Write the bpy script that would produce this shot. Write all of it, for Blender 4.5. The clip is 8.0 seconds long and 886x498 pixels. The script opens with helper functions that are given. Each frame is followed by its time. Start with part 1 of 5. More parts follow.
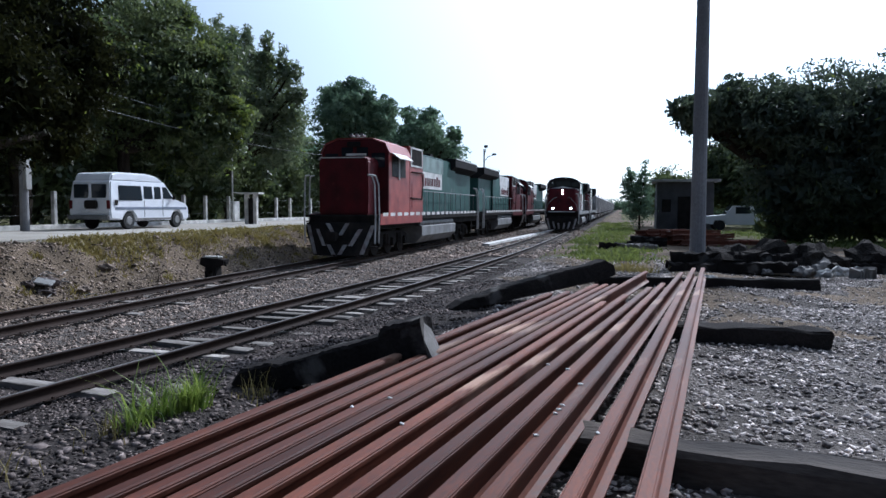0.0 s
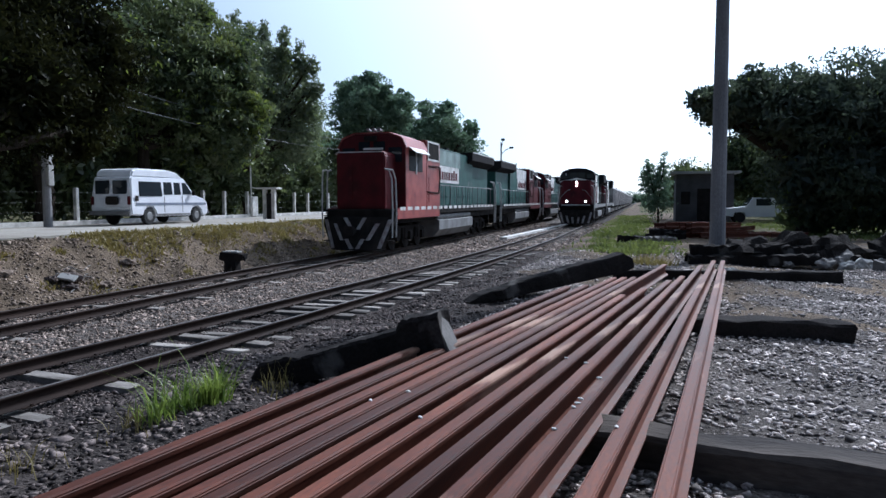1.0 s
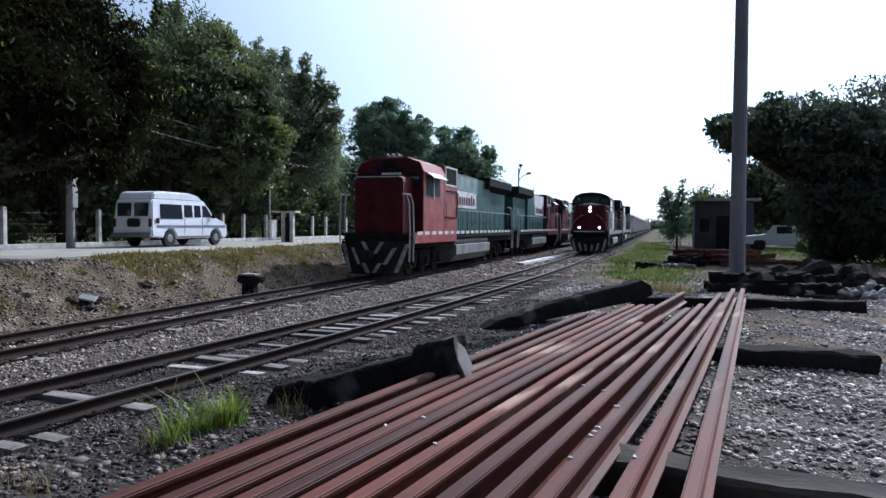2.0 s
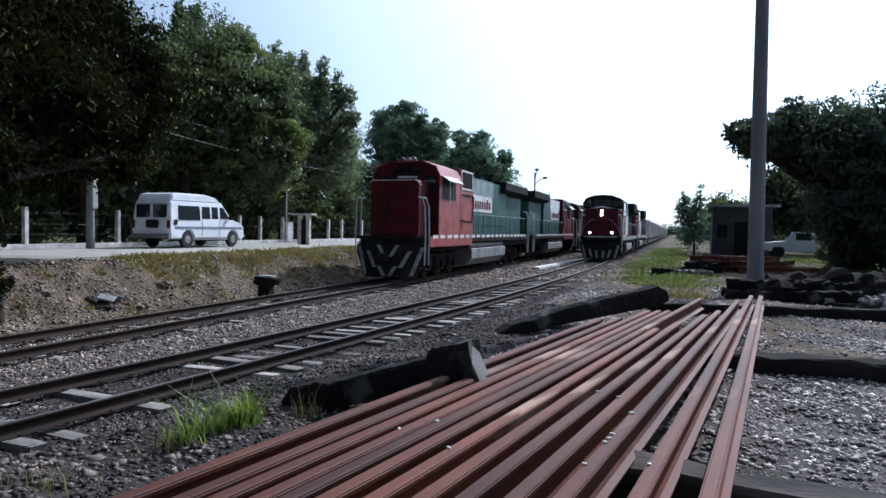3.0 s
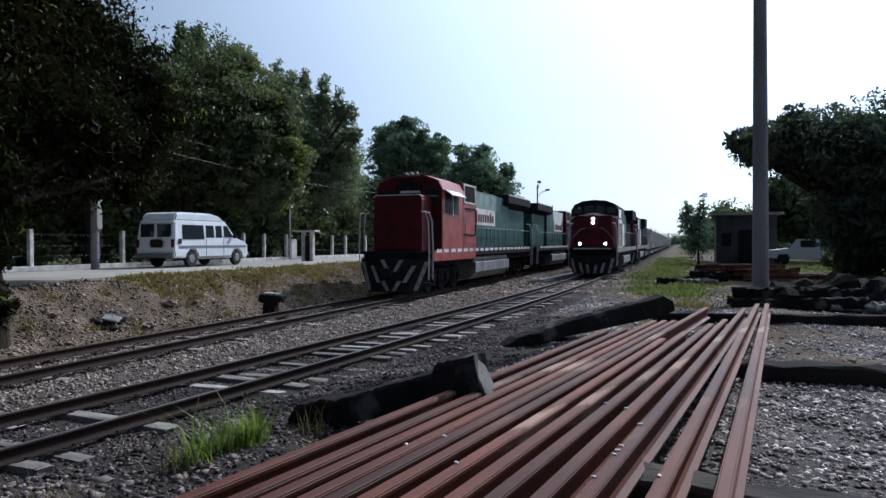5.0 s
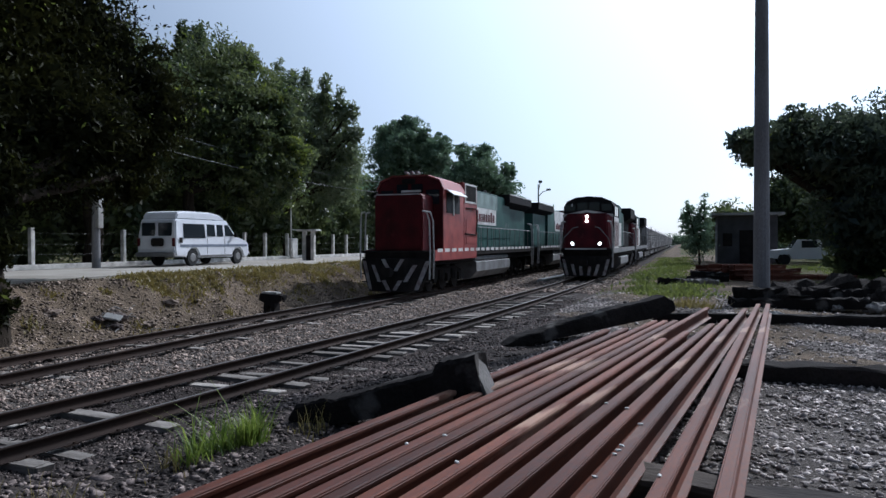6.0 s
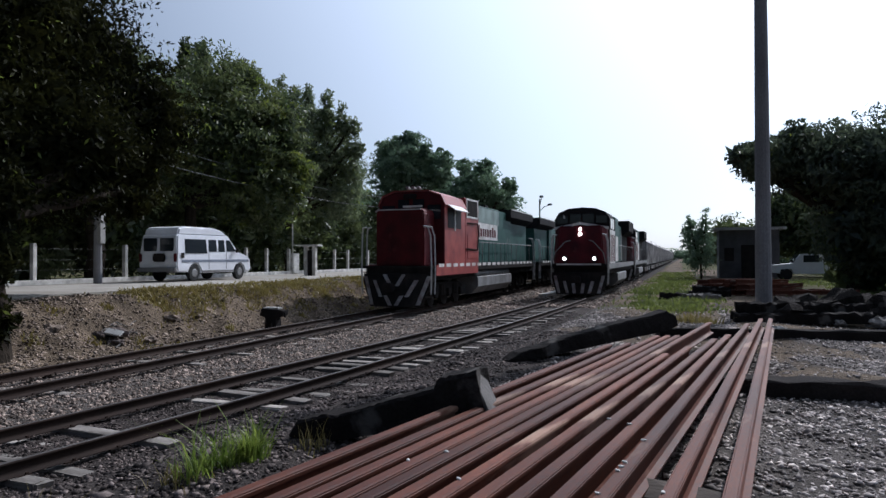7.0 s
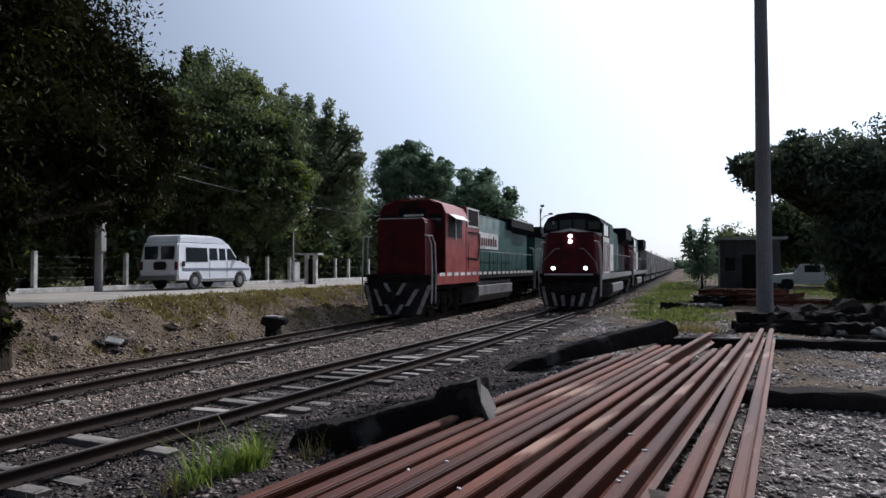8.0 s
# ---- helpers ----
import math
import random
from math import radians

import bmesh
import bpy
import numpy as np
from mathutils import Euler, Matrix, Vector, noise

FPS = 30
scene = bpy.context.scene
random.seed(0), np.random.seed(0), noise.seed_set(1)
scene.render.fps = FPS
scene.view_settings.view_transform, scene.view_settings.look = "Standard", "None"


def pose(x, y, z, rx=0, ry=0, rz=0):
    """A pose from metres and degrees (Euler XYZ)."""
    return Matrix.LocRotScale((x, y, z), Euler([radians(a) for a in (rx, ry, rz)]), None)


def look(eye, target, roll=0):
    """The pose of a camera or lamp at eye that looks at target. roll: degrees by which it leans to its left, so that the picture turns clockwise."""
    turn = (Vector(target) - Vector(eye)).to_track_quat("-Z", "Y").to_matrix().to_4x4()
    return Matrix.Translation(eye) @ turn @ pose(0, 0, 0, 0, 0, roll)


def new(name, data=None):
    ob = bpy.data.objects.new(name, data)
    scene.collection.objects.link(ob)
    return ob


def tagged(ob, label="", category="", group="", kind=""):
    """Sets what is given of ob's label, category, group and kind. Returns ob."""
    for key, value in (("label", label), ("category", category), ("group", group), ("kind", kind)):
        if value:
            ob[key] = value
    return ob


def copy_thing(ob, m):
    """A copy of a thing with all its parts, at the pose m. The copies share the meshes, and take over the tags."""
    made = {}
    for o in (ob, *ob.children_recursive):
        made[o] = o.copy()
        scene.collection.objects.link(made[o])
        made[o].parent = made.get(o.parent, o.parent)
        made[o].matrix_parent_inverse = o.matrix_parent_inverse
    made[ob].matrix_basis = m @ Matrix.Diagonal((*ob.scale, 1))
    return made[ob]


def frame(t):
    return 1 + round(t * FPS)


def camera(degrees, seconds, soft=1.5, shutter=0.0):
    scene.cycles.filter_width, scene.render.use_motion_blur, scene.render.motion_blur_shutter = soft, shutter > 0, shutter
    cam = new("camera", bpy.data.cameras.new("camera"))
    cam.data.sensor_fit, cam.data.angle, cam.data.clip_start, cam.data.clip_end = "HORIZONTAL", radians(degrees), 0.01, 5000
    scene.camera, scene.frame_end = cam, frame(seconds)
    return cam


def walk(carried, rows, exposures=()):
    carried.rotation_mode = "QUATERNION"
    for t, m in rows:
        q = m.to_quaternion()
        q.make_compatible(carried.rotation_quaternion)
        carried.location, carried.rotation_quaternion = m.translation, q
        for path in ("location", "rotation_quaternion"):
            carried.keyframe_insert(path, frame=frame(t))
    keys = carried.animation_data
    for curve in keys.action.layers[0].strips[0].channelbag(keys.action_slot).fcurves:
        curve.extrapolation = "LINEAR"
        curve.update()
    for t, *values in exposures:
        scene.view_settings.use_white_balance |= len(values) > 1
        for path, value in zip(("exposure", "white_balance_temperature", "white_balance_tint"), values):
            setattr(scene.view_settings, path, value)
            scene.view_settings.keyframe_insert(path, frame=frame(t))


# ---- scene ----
# ---------------------------------------------------------------- camera
EYE = 2.15          # above the rail heads, which are z = 0
PATH = [
    (0.0, 14.54, -3.47, -0.14),
    (0.5, 15.26, -4.35, 0.18),
    (1.0, 15.96, -3.98, 0.23),
    (1.5, 16.54, -2.47, 0.05),
    (3.0, 18.68, -1.62, -0.79),
    (3.5, 18.77, -1.16, -0.66),
    (4.0, 18.90, -0.89, 0.01),
    (4.5, 18.95, -0.44, 0.39),
    (6.0, 19.05, -0.50, 0.21),
    (6.5, 19.13, 0.47, 0.38),
    (7.0, 19.17, 0.75, 0.28),
    (7.5, 19.16, 1.35, 0.24),
    (8.0, 19.23, 1.50, 0.13),
]
cam = camera(65.5, 8.0, soft=1.5)
walk(cam, [(t, pose(0, 0, EYE, 90 + p, r, y)) for t, y, p, r in PATH],
     exposures=[(0.0, -0.06, 5330, 12), (1.5, -0.02, 5330, 12), (4.0, 0.0, 5330, 12), (4.5, -0.24, 5400, 11.5), (6.0, -0.4, 5500, 12), (7.0, -0.44, 5700, 14), (8.0, -0.44, 5880, 15.5)])

# ---------------------------------------------------------------- light
HAZE, HAZE_FALL = 2.1, 5.6
SUN_AZ, SUN_EL = 21.0, 40.0      # degrees to the right of the tracks, above the horizon
world = bpy.data.worlds.new("World")
scene.world = world
world.use_nodes = True
_nt = world.node_tree
_sky = _nt.nodes.new("ShaderNodeTexSky")
_sky.sky_type = "NISHITA"
_sky.sun_disc = False
_sky.sun_elevation = radians(SUN_EL)
_sky.sun_rotation = radians(SUN_AZ)
_sky.air_density, _sky.dust_density, _sky.ozone_density = 1.0, 1.2, 1.5
_bg = _nt.nodes["Background"]
_bg.inputs["Strength"].default_value = 0.05
_nt.links.new(_sky.outputs[0], _bg.inputs["Color"])
_d = Vector((math.sin(radians(SUN_AZ)) * math.cos(radians(SUN_EL)), math.cos(radians(SUN_AZ)) * math.cos(radians(SUN_EL)), math.sin(radians(SUN_EL))))
# summer haze: a broad white aureole round the sun, added to the clear sky
_tc = _nt.nodes.new("ShaderNodeTexCoord")
_dot = _nt.nodes.new("ShaderNodeVectorMath")
_dot.operation = "DOT_PRODUCT"
_dot.inputs[1].default_value = _d
_half = _nt.nodes.new("ShaderNodeMath")
_half.operation, _half.use_clamp = "MULTIPLY_ADD", True
_half.inputs[1].default_value, _half.inputs[2].default_value = 0.5, 0.5
_pow = _nt.nodes.new("ShaderNodeMath")
_pow.operation = "POWER"
_pow.inputs[1].default_value = HAZE_FALL
_mul = _nt.nodes.new("ShaderNodeMath")
_mul.operation = "MULTIPLY"
_mul.inputs[1].default_value = HAZE
_haze = _nt.nodes.new("ShaderNodeBackground")
_haze.inputs["Color"].default_value = (0.875, 0.95, 1.0, 1)
_sum = _nt.nodes.new("ShaderNodeAddShader")
_nt.links.new(_tc.outputs["Generated"], _dot.inputs[0])
_nt.links.new(_dot.outputs["Value"], _half.inputs[0])
_nt.links.new(_half.outputs[0], _pow.inputs[0])
_nt.links.new(_pow.outputs[0], _mul.inputs[0])
_nt.links.new(_mul.outputs[0], _haze.inputs["Strength"])
_nt.links.new(_bg.outputs[0], _sum.inputs[0])
_nt.links.new(_haze.outputs[0], _sum.inputs[1])
_nt.links.new(_sum.outputs[0], _nt.nodes["World Output"].inputs["Surface"])
sun_data = bpy.data.lights.new("sun", "SUN")
sun_data.energy, sun_data.angle, sun_data.color = 5.0, radians(0.6), (1.0, 0.96, 0.90)
sun = new("sun", sun_data)
sun.matrix_world = look(tuple(_d * 80), (0, 0, 0))


# ---------------------------------------------------------------- materials
def material(name, base, rough=0.7, metal=0.0, dark=None, scale=6.0, fine=60.0, bump=0.2, dist=0.01, amount=0.5,
             spots=None, spot_scale=3.0, spot_cut=0.6, stretch=(1, 1, 1), per_object=0.0, per_island=0.0, spec=0.4):
    """A two-scale surface: broad stains from base to dark, fine grain, worn spots, relief."""
    m = bpy.data.materials.new(name)
    m.use_nodes = True
    nt = m.node_tree
    n, l = nt.nodes, nt.links
    b = n["Principled BSDF"]
    b.inputs["Metallic"].default_value = metal
    b.inputs["Specular IOR Level"].default_value = spec
    tc, mp = n.new("ShaderNodeTexCoord"), n.new("ShaderNodeMapping")
    mp.inputs["Scale"].default_value = stretch
    l.new(tc.outputs["Object"], mp.inputs["Vector"])
    big, small = n.new("ShaderNodeTexNoise"), n.new("ShaderNodeTexNoise")
    for tex, s, det in ((big, scale, 5), (small, fine, 4)):
        tex.inputs["Scale"].default_value = s
        tex.inputs["Detail"].default_value = det
        l.new(mp.outputs[0], tex.inputs["Vector"])
    dark = dark or tuple(c * 0.6 for c in base)
    mix = n.new("ShaderNodeMix")
    mix.data_type = "RGBA"
    mix.inputs[6].default_value, mix.inputs[7].default_value = (*base, 1), (*dark, 1)
    ramp = n.new("ShaderNodeMapRange")
    ramp.inputs[1].default_value, ramp.inputs[2].default_value = 0.35, 0.68
    l.new(big.outputs[0], ramp.inputs[0])
    l.new(ramp.outputs[0], mix.inputs[0])
    out = mix.outputs[2]
    grain = n.new("ShaderNodeMix")
    grain.data_type, grain.blend_type = "RGBA", "MULTIPLY"
    grain.inputs[0].default_value = amount
    g = n.new("ShaderNodeMapRange")
    g.inputs[1].default_value, g.inputs[2].default_value, g.inputs[3].default_value, g.inputs[4].default_value = 0.25, 0.75, 0.35, 1.5
    l.new(small.outputs[0], g.inputs[0])
    l.new(out, grain.inputs[6])
    l.new(g.outputs[0], grain.inputs[7])
    out = grain.outputs[2]
    if spots:
        sp = n.new("ShaderNodeTexNoise")
        sp.inputs["Scale"].default_value = spot_scale
        sp.inputs["Detail"].default_value = 8
        l.new(mp.outputs[0], sp.inputs["Vector"])
        cut = n.new("ShaderNodeMapRange")
        cut.inputs[1].default_value, cut.inputs[2].default_value = spot_cut, spot_cut + 0.07
        l.new(sp.outputs[0], cut.inputs[0])
        sm = n.new("ShaderNodeMix")
        sm.data_type = "RGBA"
        sm.inputs[7].default_value = (*spots, 1)
        l.new(cut.outputs[0], sm.inputs[0])
        l.new(out, sm.inputs[6])
        out = sm.outputs[2]
    for on, src in ((per_object, "ShaderNodeObjectInfo"), (per_island, "ShaderNodeNewGeometry")):
        if on:
            info = n.new(src)
            hv = n.new("ShaderNodeHueSaturation")
            r = n.new("ShaderNodeMapRange")
            r.inputs[3].default_value, r.inputs[4].default_value = 1 - on, 1 + on
            l.new(info.outputs["Random" if src.endswith("Info") else "Random Per Island"], r.inputs[0])
            l.new(r.outputs[0], hv.inputs["Value"])
            l.new(out, hv.inputs["Color"])
            out = hv.outputs[0]
    l.new(out, b.inputs["Base Color"])
    rr = n.new("ShaderNodeMapRange")
    rr.inputs[3].default_value, rr.inputs[4].default_value = max(0.05, rough - 0.12), min(1, rough + 0.15)
    l.new(small.outputs[0], rr.inputs[0])
    l.new(rr.outputs[0], b.inputs["Roughness"])
    if bump:
        bp = n.new("ShaderNodeBump")
        bp.inputs["Strength"].default_value, bp.inputs["Distance"].default_value = bump, dist
        l.new(small.outputs[0], bp.inputs["Height"])
        l.new(bp.outputs[0], b.inputs["Normal"])
    return m


def leaf_material(name, base, bright, through_light=0.35, gloss=0.022, patch=0.55):
    """Leaves: dark to bright from leaf to leaf and from bough to bough, bright boughs standing in for sunlit clumps;
    lit through, slightly waxy.
    """
    m = bpy.data.materials.new(name)
    m.use_nodes = True
    nt = m.node_tree
    n, l = nt.nodes, nt.links
    n.remove(n["Principled BSDF"])
    geo, tc, tex = n.new("ShaderNodeNewGeometry"), n.new("ShaderNodeTexCoord"), n.new("ShaderNodeTexNoise")
    tex.inputs["Scale"].default_value, tex.inputs["Detail"].default_value = patch, 3
    l.new(tc.outputs["Object"], tex.inputs["Vector"])
    cut = n.new("ShaderNodeMapRange")
    cut.inputs[1].default_value, cut.inputs[2].default_value = 0.42, 0.66
    l.new(tex.outputs[0], cut.inputs[0])
    both = n.new("ShaderNodeMath")
    both.operation = "MULTIPLY_ADD"
    both.use_clamp = True
    both.inputs[1].default_value = 0.45
    half = n.new("ShaderNodeMath")
    half.operation = "MULTIPLY"
    half.inputs[1].default_value = 0.6
    l.new(cut.outputs[0], half.inputs[0])
    l.new(geo.outputs["Random Per Island"], both.inputs[0])
    l.new(half.outputs[0], both.inputs[2])
    mix = n.new("ShaderNodeMix")
    mix.data_type = "RGBA"
    mix.inputs[6].default_value, mix.inputs[7].default_value = (*base, 1), (*bright, 1)
    l.new(both.outputs[0], mix.inputs[0])
    d, t, gl = n.new("ShaderNodeBsdfDiffuse"), n.new("ShaderNodeBsdfTranslucent"), n.new("ShaderNodeBsdfGlossy")
    gl.inputs["Roughness"].default_value = 0.42
    gl.inputs["Color"].default_value = (0.9, 0.9, 0.9, 1)
    l.new(mix.outputs[2], d.inputs["Color"])
    l.new(mix.outputs[2], t.inputs["Color"])
    a, c = n.new("ShaderNodeMixShader"), n.new("ShaderNodeMixShader")
    a.inputs[0].default_value, c.inputs[0].default_value = through_light, gloss
    l.new(d.outputs[0], a.inputs[1])
    l.new(t.outputs[0], a.inputs[2])
    l.new(a.outputs[0], c.inputs[1])
    l.new(gl.outputs[0], c.inputs[2])
    l.new(c.outputs[0], n["Material Output"].inputs["Surface"])
    return m


def glass_material(name, tint=(0.02, 0.025, 0.03)):
    m = bpy.data.materials.new(name)
    m.use_nodes = True
    b = m.node_tree.nodes["Principled BSDF"]
    b.inputs["Base Color"].default_value = (*tint, 1)
    b.inputs["Roughness"].default_value = 0.06
    b.inputs["Specular IOR Level"].default_value = 0.35
    return m


def lamp_material(name, colour, strength):
    m = bpy.data.materials.new(name)
    m.use_nodes = True
    b = m.node_tree.nodes["Principled BSDF"]
    b.inputs["Emission Color"].default_value = (*colour, 1)
    b.inputs["Emission Strength"].default_value = strength
    return m


GRAVEL = material("gravel", (0.12, 0.104, 0.092), 0.95, dark=(0.06, 0.052, 0.046), scale=1.2, fine=42, bump=0.9, dist=0.03, amount=0.9, spec=0.06)
BALLAST = material("ballast", (0.058, 0.048, 0.043), 0.95, dark=(0.03, 0.026, 0.024), scale=0.8, fine=38, bump=0.9, dist=0.03, amount=0.9, spec=0.05)
DIRT = material("dirt bank", (0.165, 0.125, 0.088), 0.95, dark=(0.065, 0.05, 0.036), scale=0.9, fine=20, bump=0.9, dist=0.05, amount=0.8, spec=0.05)
GRASSY = material("grassy soil", (0.085, 0.09, 0.03), 0.95, dark=(0.075, 0.06, 0.04), scale=0.7, fine=25, bump=0.8, dist=0.05, amount=0.8, spec=0.04)
STONE = material("ballast stone", (0.49, 0.425, 0.385), 0.85, dark=(0.16, 0.137, 0.124), scale=3, fine=90, bump=0.3, amount=0.5, per_island=0.8, spec=0.22)
STRIPE = material("dirty white stripe", (0.4, 0.39, 0.37), 0.7, dark=(0.2, 0.15, 0.145), scale=4, fine=30, bump=0.1, amount=0.6)
STONE_MID = material("dusty ballast stone", (0.33, 0.258, 0.21), 0.85, dark=(0.12, 0.094, 0.078), scale=3, fine=90, bump=0.3, amount=0.5, per_island=0.78, spec=0.15)
STONE_EARTH = material("earthy stone", (0.3, 0.235, 0.185), 0.9, dark=(0.08, 0.062, 0.05), scale=2, fine=60, bump=0.3, amount=0.5, per_island=0.78, spec=0.1)
STONE_DARK = material("dark ballast stone", (0.16, 0.128, 0.114), 0.85, dark=(0.035, 0.029, 0.027), scale=2, fine=90, bump=0.3, amount=0.5, per_island=0.9, spec=0.12)
CONCRETE = material("concrete", (0.42, 0.41, 0.385), 0.9, dark=(0.27, 0.26, 0.24), scale=1.6, fine=70, bump=0.3, amount=0.5)
ROADC = material("dusty road", (0.36, 0.335, 0.29), 0.95, dark=(0.25, 0.225, 0.19), scale=0.5, fine=30, bump=0.3, amount=0.4)
RUST = material("rusted rail steel", (0.165, 0.053, 0.028), 0.62, 0.0, dark=(0.065, 0.021, 0.013), scale=2.2, fine=70, bump=0.35, dist=0.003, amount=0.6,
                spots=(0.25, 0.145, 0.1), spot_scale=4, spot_cut=0.61, spec=0.15, stretch=(1, 0.22, 1), per_object=0.3)
RAILSTEEL = material("track rail", (0.034, 0.022, 0.017), 0.75, 0.0, spec=0.08, dark=(0.018, 0.013, 0.011), scale=2, fine=60, bump=0.3, dist=0.003, stretch=(1, 0.2, 1))
RAILTOP = material("worn rail head", (0.15, 0.135, 0.125), 0.45, 0.7, dark=(0.07, 0.06, 0.055), scale=2, fine=60, bump=0.1, stretch=(1, 0.1, 1))
SLEEPER = material("weathered sleeper", (0.36, 0.325, 0.29), 0.9, dark=(0.13, 0.115, 0.1), scale=3, fine=40, bump=0.6, stretch=(0.25, 1, 1), per_object=0.5, spec=0.08)
TIMBER = material("creosoted timber", (0.03, 0.026, 0.024), 0.85, dark=(0.018, 0.016, 0.015), scale=3, fine=45, bump=0.7, dist=0.01, spots=(0.11, 0.10, 0.09), spot_scale=2.2, spot_cut=0.64, per_object=0.2, spec=0.03)
GREYTIMBER = material("weathered timber", (0.2, 0.185, 0.17), 0.9, dark=(0.09, 0.08, 0.07), scale=3, fine=45, bump=0.7, per_object=0.25)
SUNTIMBER = material("sun-greyed timber", (0.115, 0.095, 0.08), 0.9, dark=(0.035, 0.03, 0.027), scale=3, fine=45, bump=0.7, stretch=(0.3, 1, 1), spec=0.1)
POLEM = material("pole concrete", (0.24, 0.235, 0.24), 0.85, dark=(0.16, 0.155, 0.155), scale=2, fine=60, bump=0.25, stretch=(1, 1, 0.3))
# one engine red in two tones: fronts' shade, then sides' sunlight, put into the colour
RED = material("faded red paint, shade-dark", (0.105, 0.007, 0.011), 0.55, dark=(0.045, 0.005, 0.007), scale=1.3, fine=25, bump=0.06, amount=0.35, spots=(0.11, 0.02, 0.02), spot_scale=1.4, spot_cut=0.68, spec=0.2)
RED_SUNLIT = material("red paint in sunlit tone", (0.33, 0.062, 0.05), 0.5, dark=(0.17, 0.022, 0.021), scale=1.4, fine=25, bump=0.06, amount=0.35, spots=(0.45, 0.2, 0.16), spot_scale=2, spot_cut=0.68)
GREEN = material("dark green paint", (0.04, 0.10, 0.085), 0.55, dark=(0.03, 0.07, 0.065), scale=1.2, fine=25, bump=0.06, amount=0.4, spots=(0.10, 0.13, 0.12), spot_scale=2, spot_cut=0.64, spec=0.12)
PALEGREEN = material("faded green-grey paint", (0.22, 0.29, 0.26), 0.6, dark=(0.11, 0.15, 0.14), scale=1.4, fine=25, bump=0.06, amount=0.35)
WHITE = material("chalky white paint", (0.72, 0.70, 0.67), 0.55, dark=(0.42, 0.40, 0.37), scale=1.5, fine=30, bump=0.06, amount=0.3, spots=(0.3, 0.27, 0.24), spot_scale=2, spot_cut=0.68)
GREY = material("grey paint", (0.22, 0.22, 0.22), 0.6, dark=(0.12, 0.115, 0.11), scale=1.5, fine=30, bump=0.08, amount=0.4)
HOPPERM = material("dusty hopper paint", (0.76, 0.73, 0.71), 0.65, dark=(0.2, 0.18, 0.17), scale=0.8, fine=25, bump=0.08, amount=0.45, per_object=0.2)
BLACK = material("grimy black steel", (0.018, 0.017, 0.017), 0.85, dark=(0.035, 0.03, 0.027), scale=2, fine=40, bump=0.2, amount=0.5, spec=0.03)
ROOFD = material("sooty roof paint", (0.03, 0.027, 0.028), 0.8, dark=(0.02, 0.02, 0.02), scale=1.5, fine=30, bump=0.1, spec=0.04)
CHROME = material("pale painted rod", (0.6, 0.58, 0.56), 0.5, 0.1, bump=0.05)
VANW = material("white van paint", (0.76, 0.77, 0.8), 0.32, dark=(0.64, 0.65, 0.68), scale=1, fine=20, bump=0.0, amount=0.12, spec=0.5)
VANB = material("pale blue-grey stripe", (0.22, 0.25, 0.31), 0.4, bump=0.0, amount=0.1)
TYRE = material("tyre rubber", (0.02, 0.02, 0.02), 0.9, bump=0.3)
GLASS = glass_material("dark glass")
DUSTY = material("dusty dark glass", (0.02, 0.022, 0.025), 0.6, dark=(0.035, 0.034, 0.032), scale=3, fine=20, bump=0.0, spec=0.08)
SCORCHED = material("scorched earth", (0.035, 0.03, 0.027), 0.95, dark=(0.02, 0.018, 0.016), scale=5, fine=30, bump=0.9, dist=0.05, spec=0.03, spots=(0.10, 0.09, 0.08), spot_scale=6, spot_cut=0.66)
BARK = material("bark", (0.05, 0.04, 0.03), 0.95, dark=(0.025, 0.02, 0.016), scale=3, fine=25, bump=0.9, dist=0.03, stretch=(1, 1, 0.3), spec=0.05)
LEAF = leaf_material("leaf", (0.026, 0.046, 0.02), (0.17, 0.2, 0.075), 0.5, 0.028)
# the crown's own deep shade is put into this near-black leaf colour
LEAF_NEAR = leaf_material("mango leaf toned for shade", (0.004, 0.006, 0.003), (0.034, 0.035, 0.010), 0.3, 0.005)
LEAF_FEATHER = leaf_material("feathery leaf", (0.08, 0.11, 0.062), (0.22, 0.26, 0.13), 0.55, 0.04)
# bluish haze and glare over the yard tree, mixed into its leaf colour
LEAF_HAZED = leaf_material("leaf paled for haze", (0.035, 0.052, 0.038), (0.115, 0.14, 0.08), 0.45, 0.03)
# sunlight on rim leaves, put into the colour
LEAF_LIGHT = leaf_material("sunlit-tone leaf", (0.08, 0.12, 0.022), (0.22, 0.25, 0.05), 0.58, 0.02)
# the paling and bluing of distance is put into these leaves
LEAF_FAR = leaf_material("distance-paled leaf", (0.085, 0.14, 0.09), (0.21, 0.29, 0.17), 0.5, 0.03)
BLADE = leaf_material("grass blade", (0.085, 0.14, 0.02), (0.27, 0.33, 0.065), 0.5, 0.022, 6.0)
BLADE_DULL = leaf_material("dull grass blade", (0.085, 0.11, 0.025), (0.17, 0.2, 0.05), 0.45)
DRYBLADE = leaf_material("dry grass blade", (0.18, 0.14, 0.045), (0.24, 0.2, 0.065), 0.42)
HEADLIGHT = lamp_material("headlight glow", (1.0, 0.92, 0.84), 9.0)
LIMEW = material("limewash", (0.74, 0.72, 0.68), 0.9, dark=(0.4, 0.38, 0.35), scale=2.5, fine=40, bump=0.2)
# wall colour lowered to hold the tree's shade
WALLM = material("hut render toned for shade", (0.085, 0.082, 0.085), 0.9, dark=(0.05, 0.048, 0.05), scale=1.5, fine=30, bump=0.3)


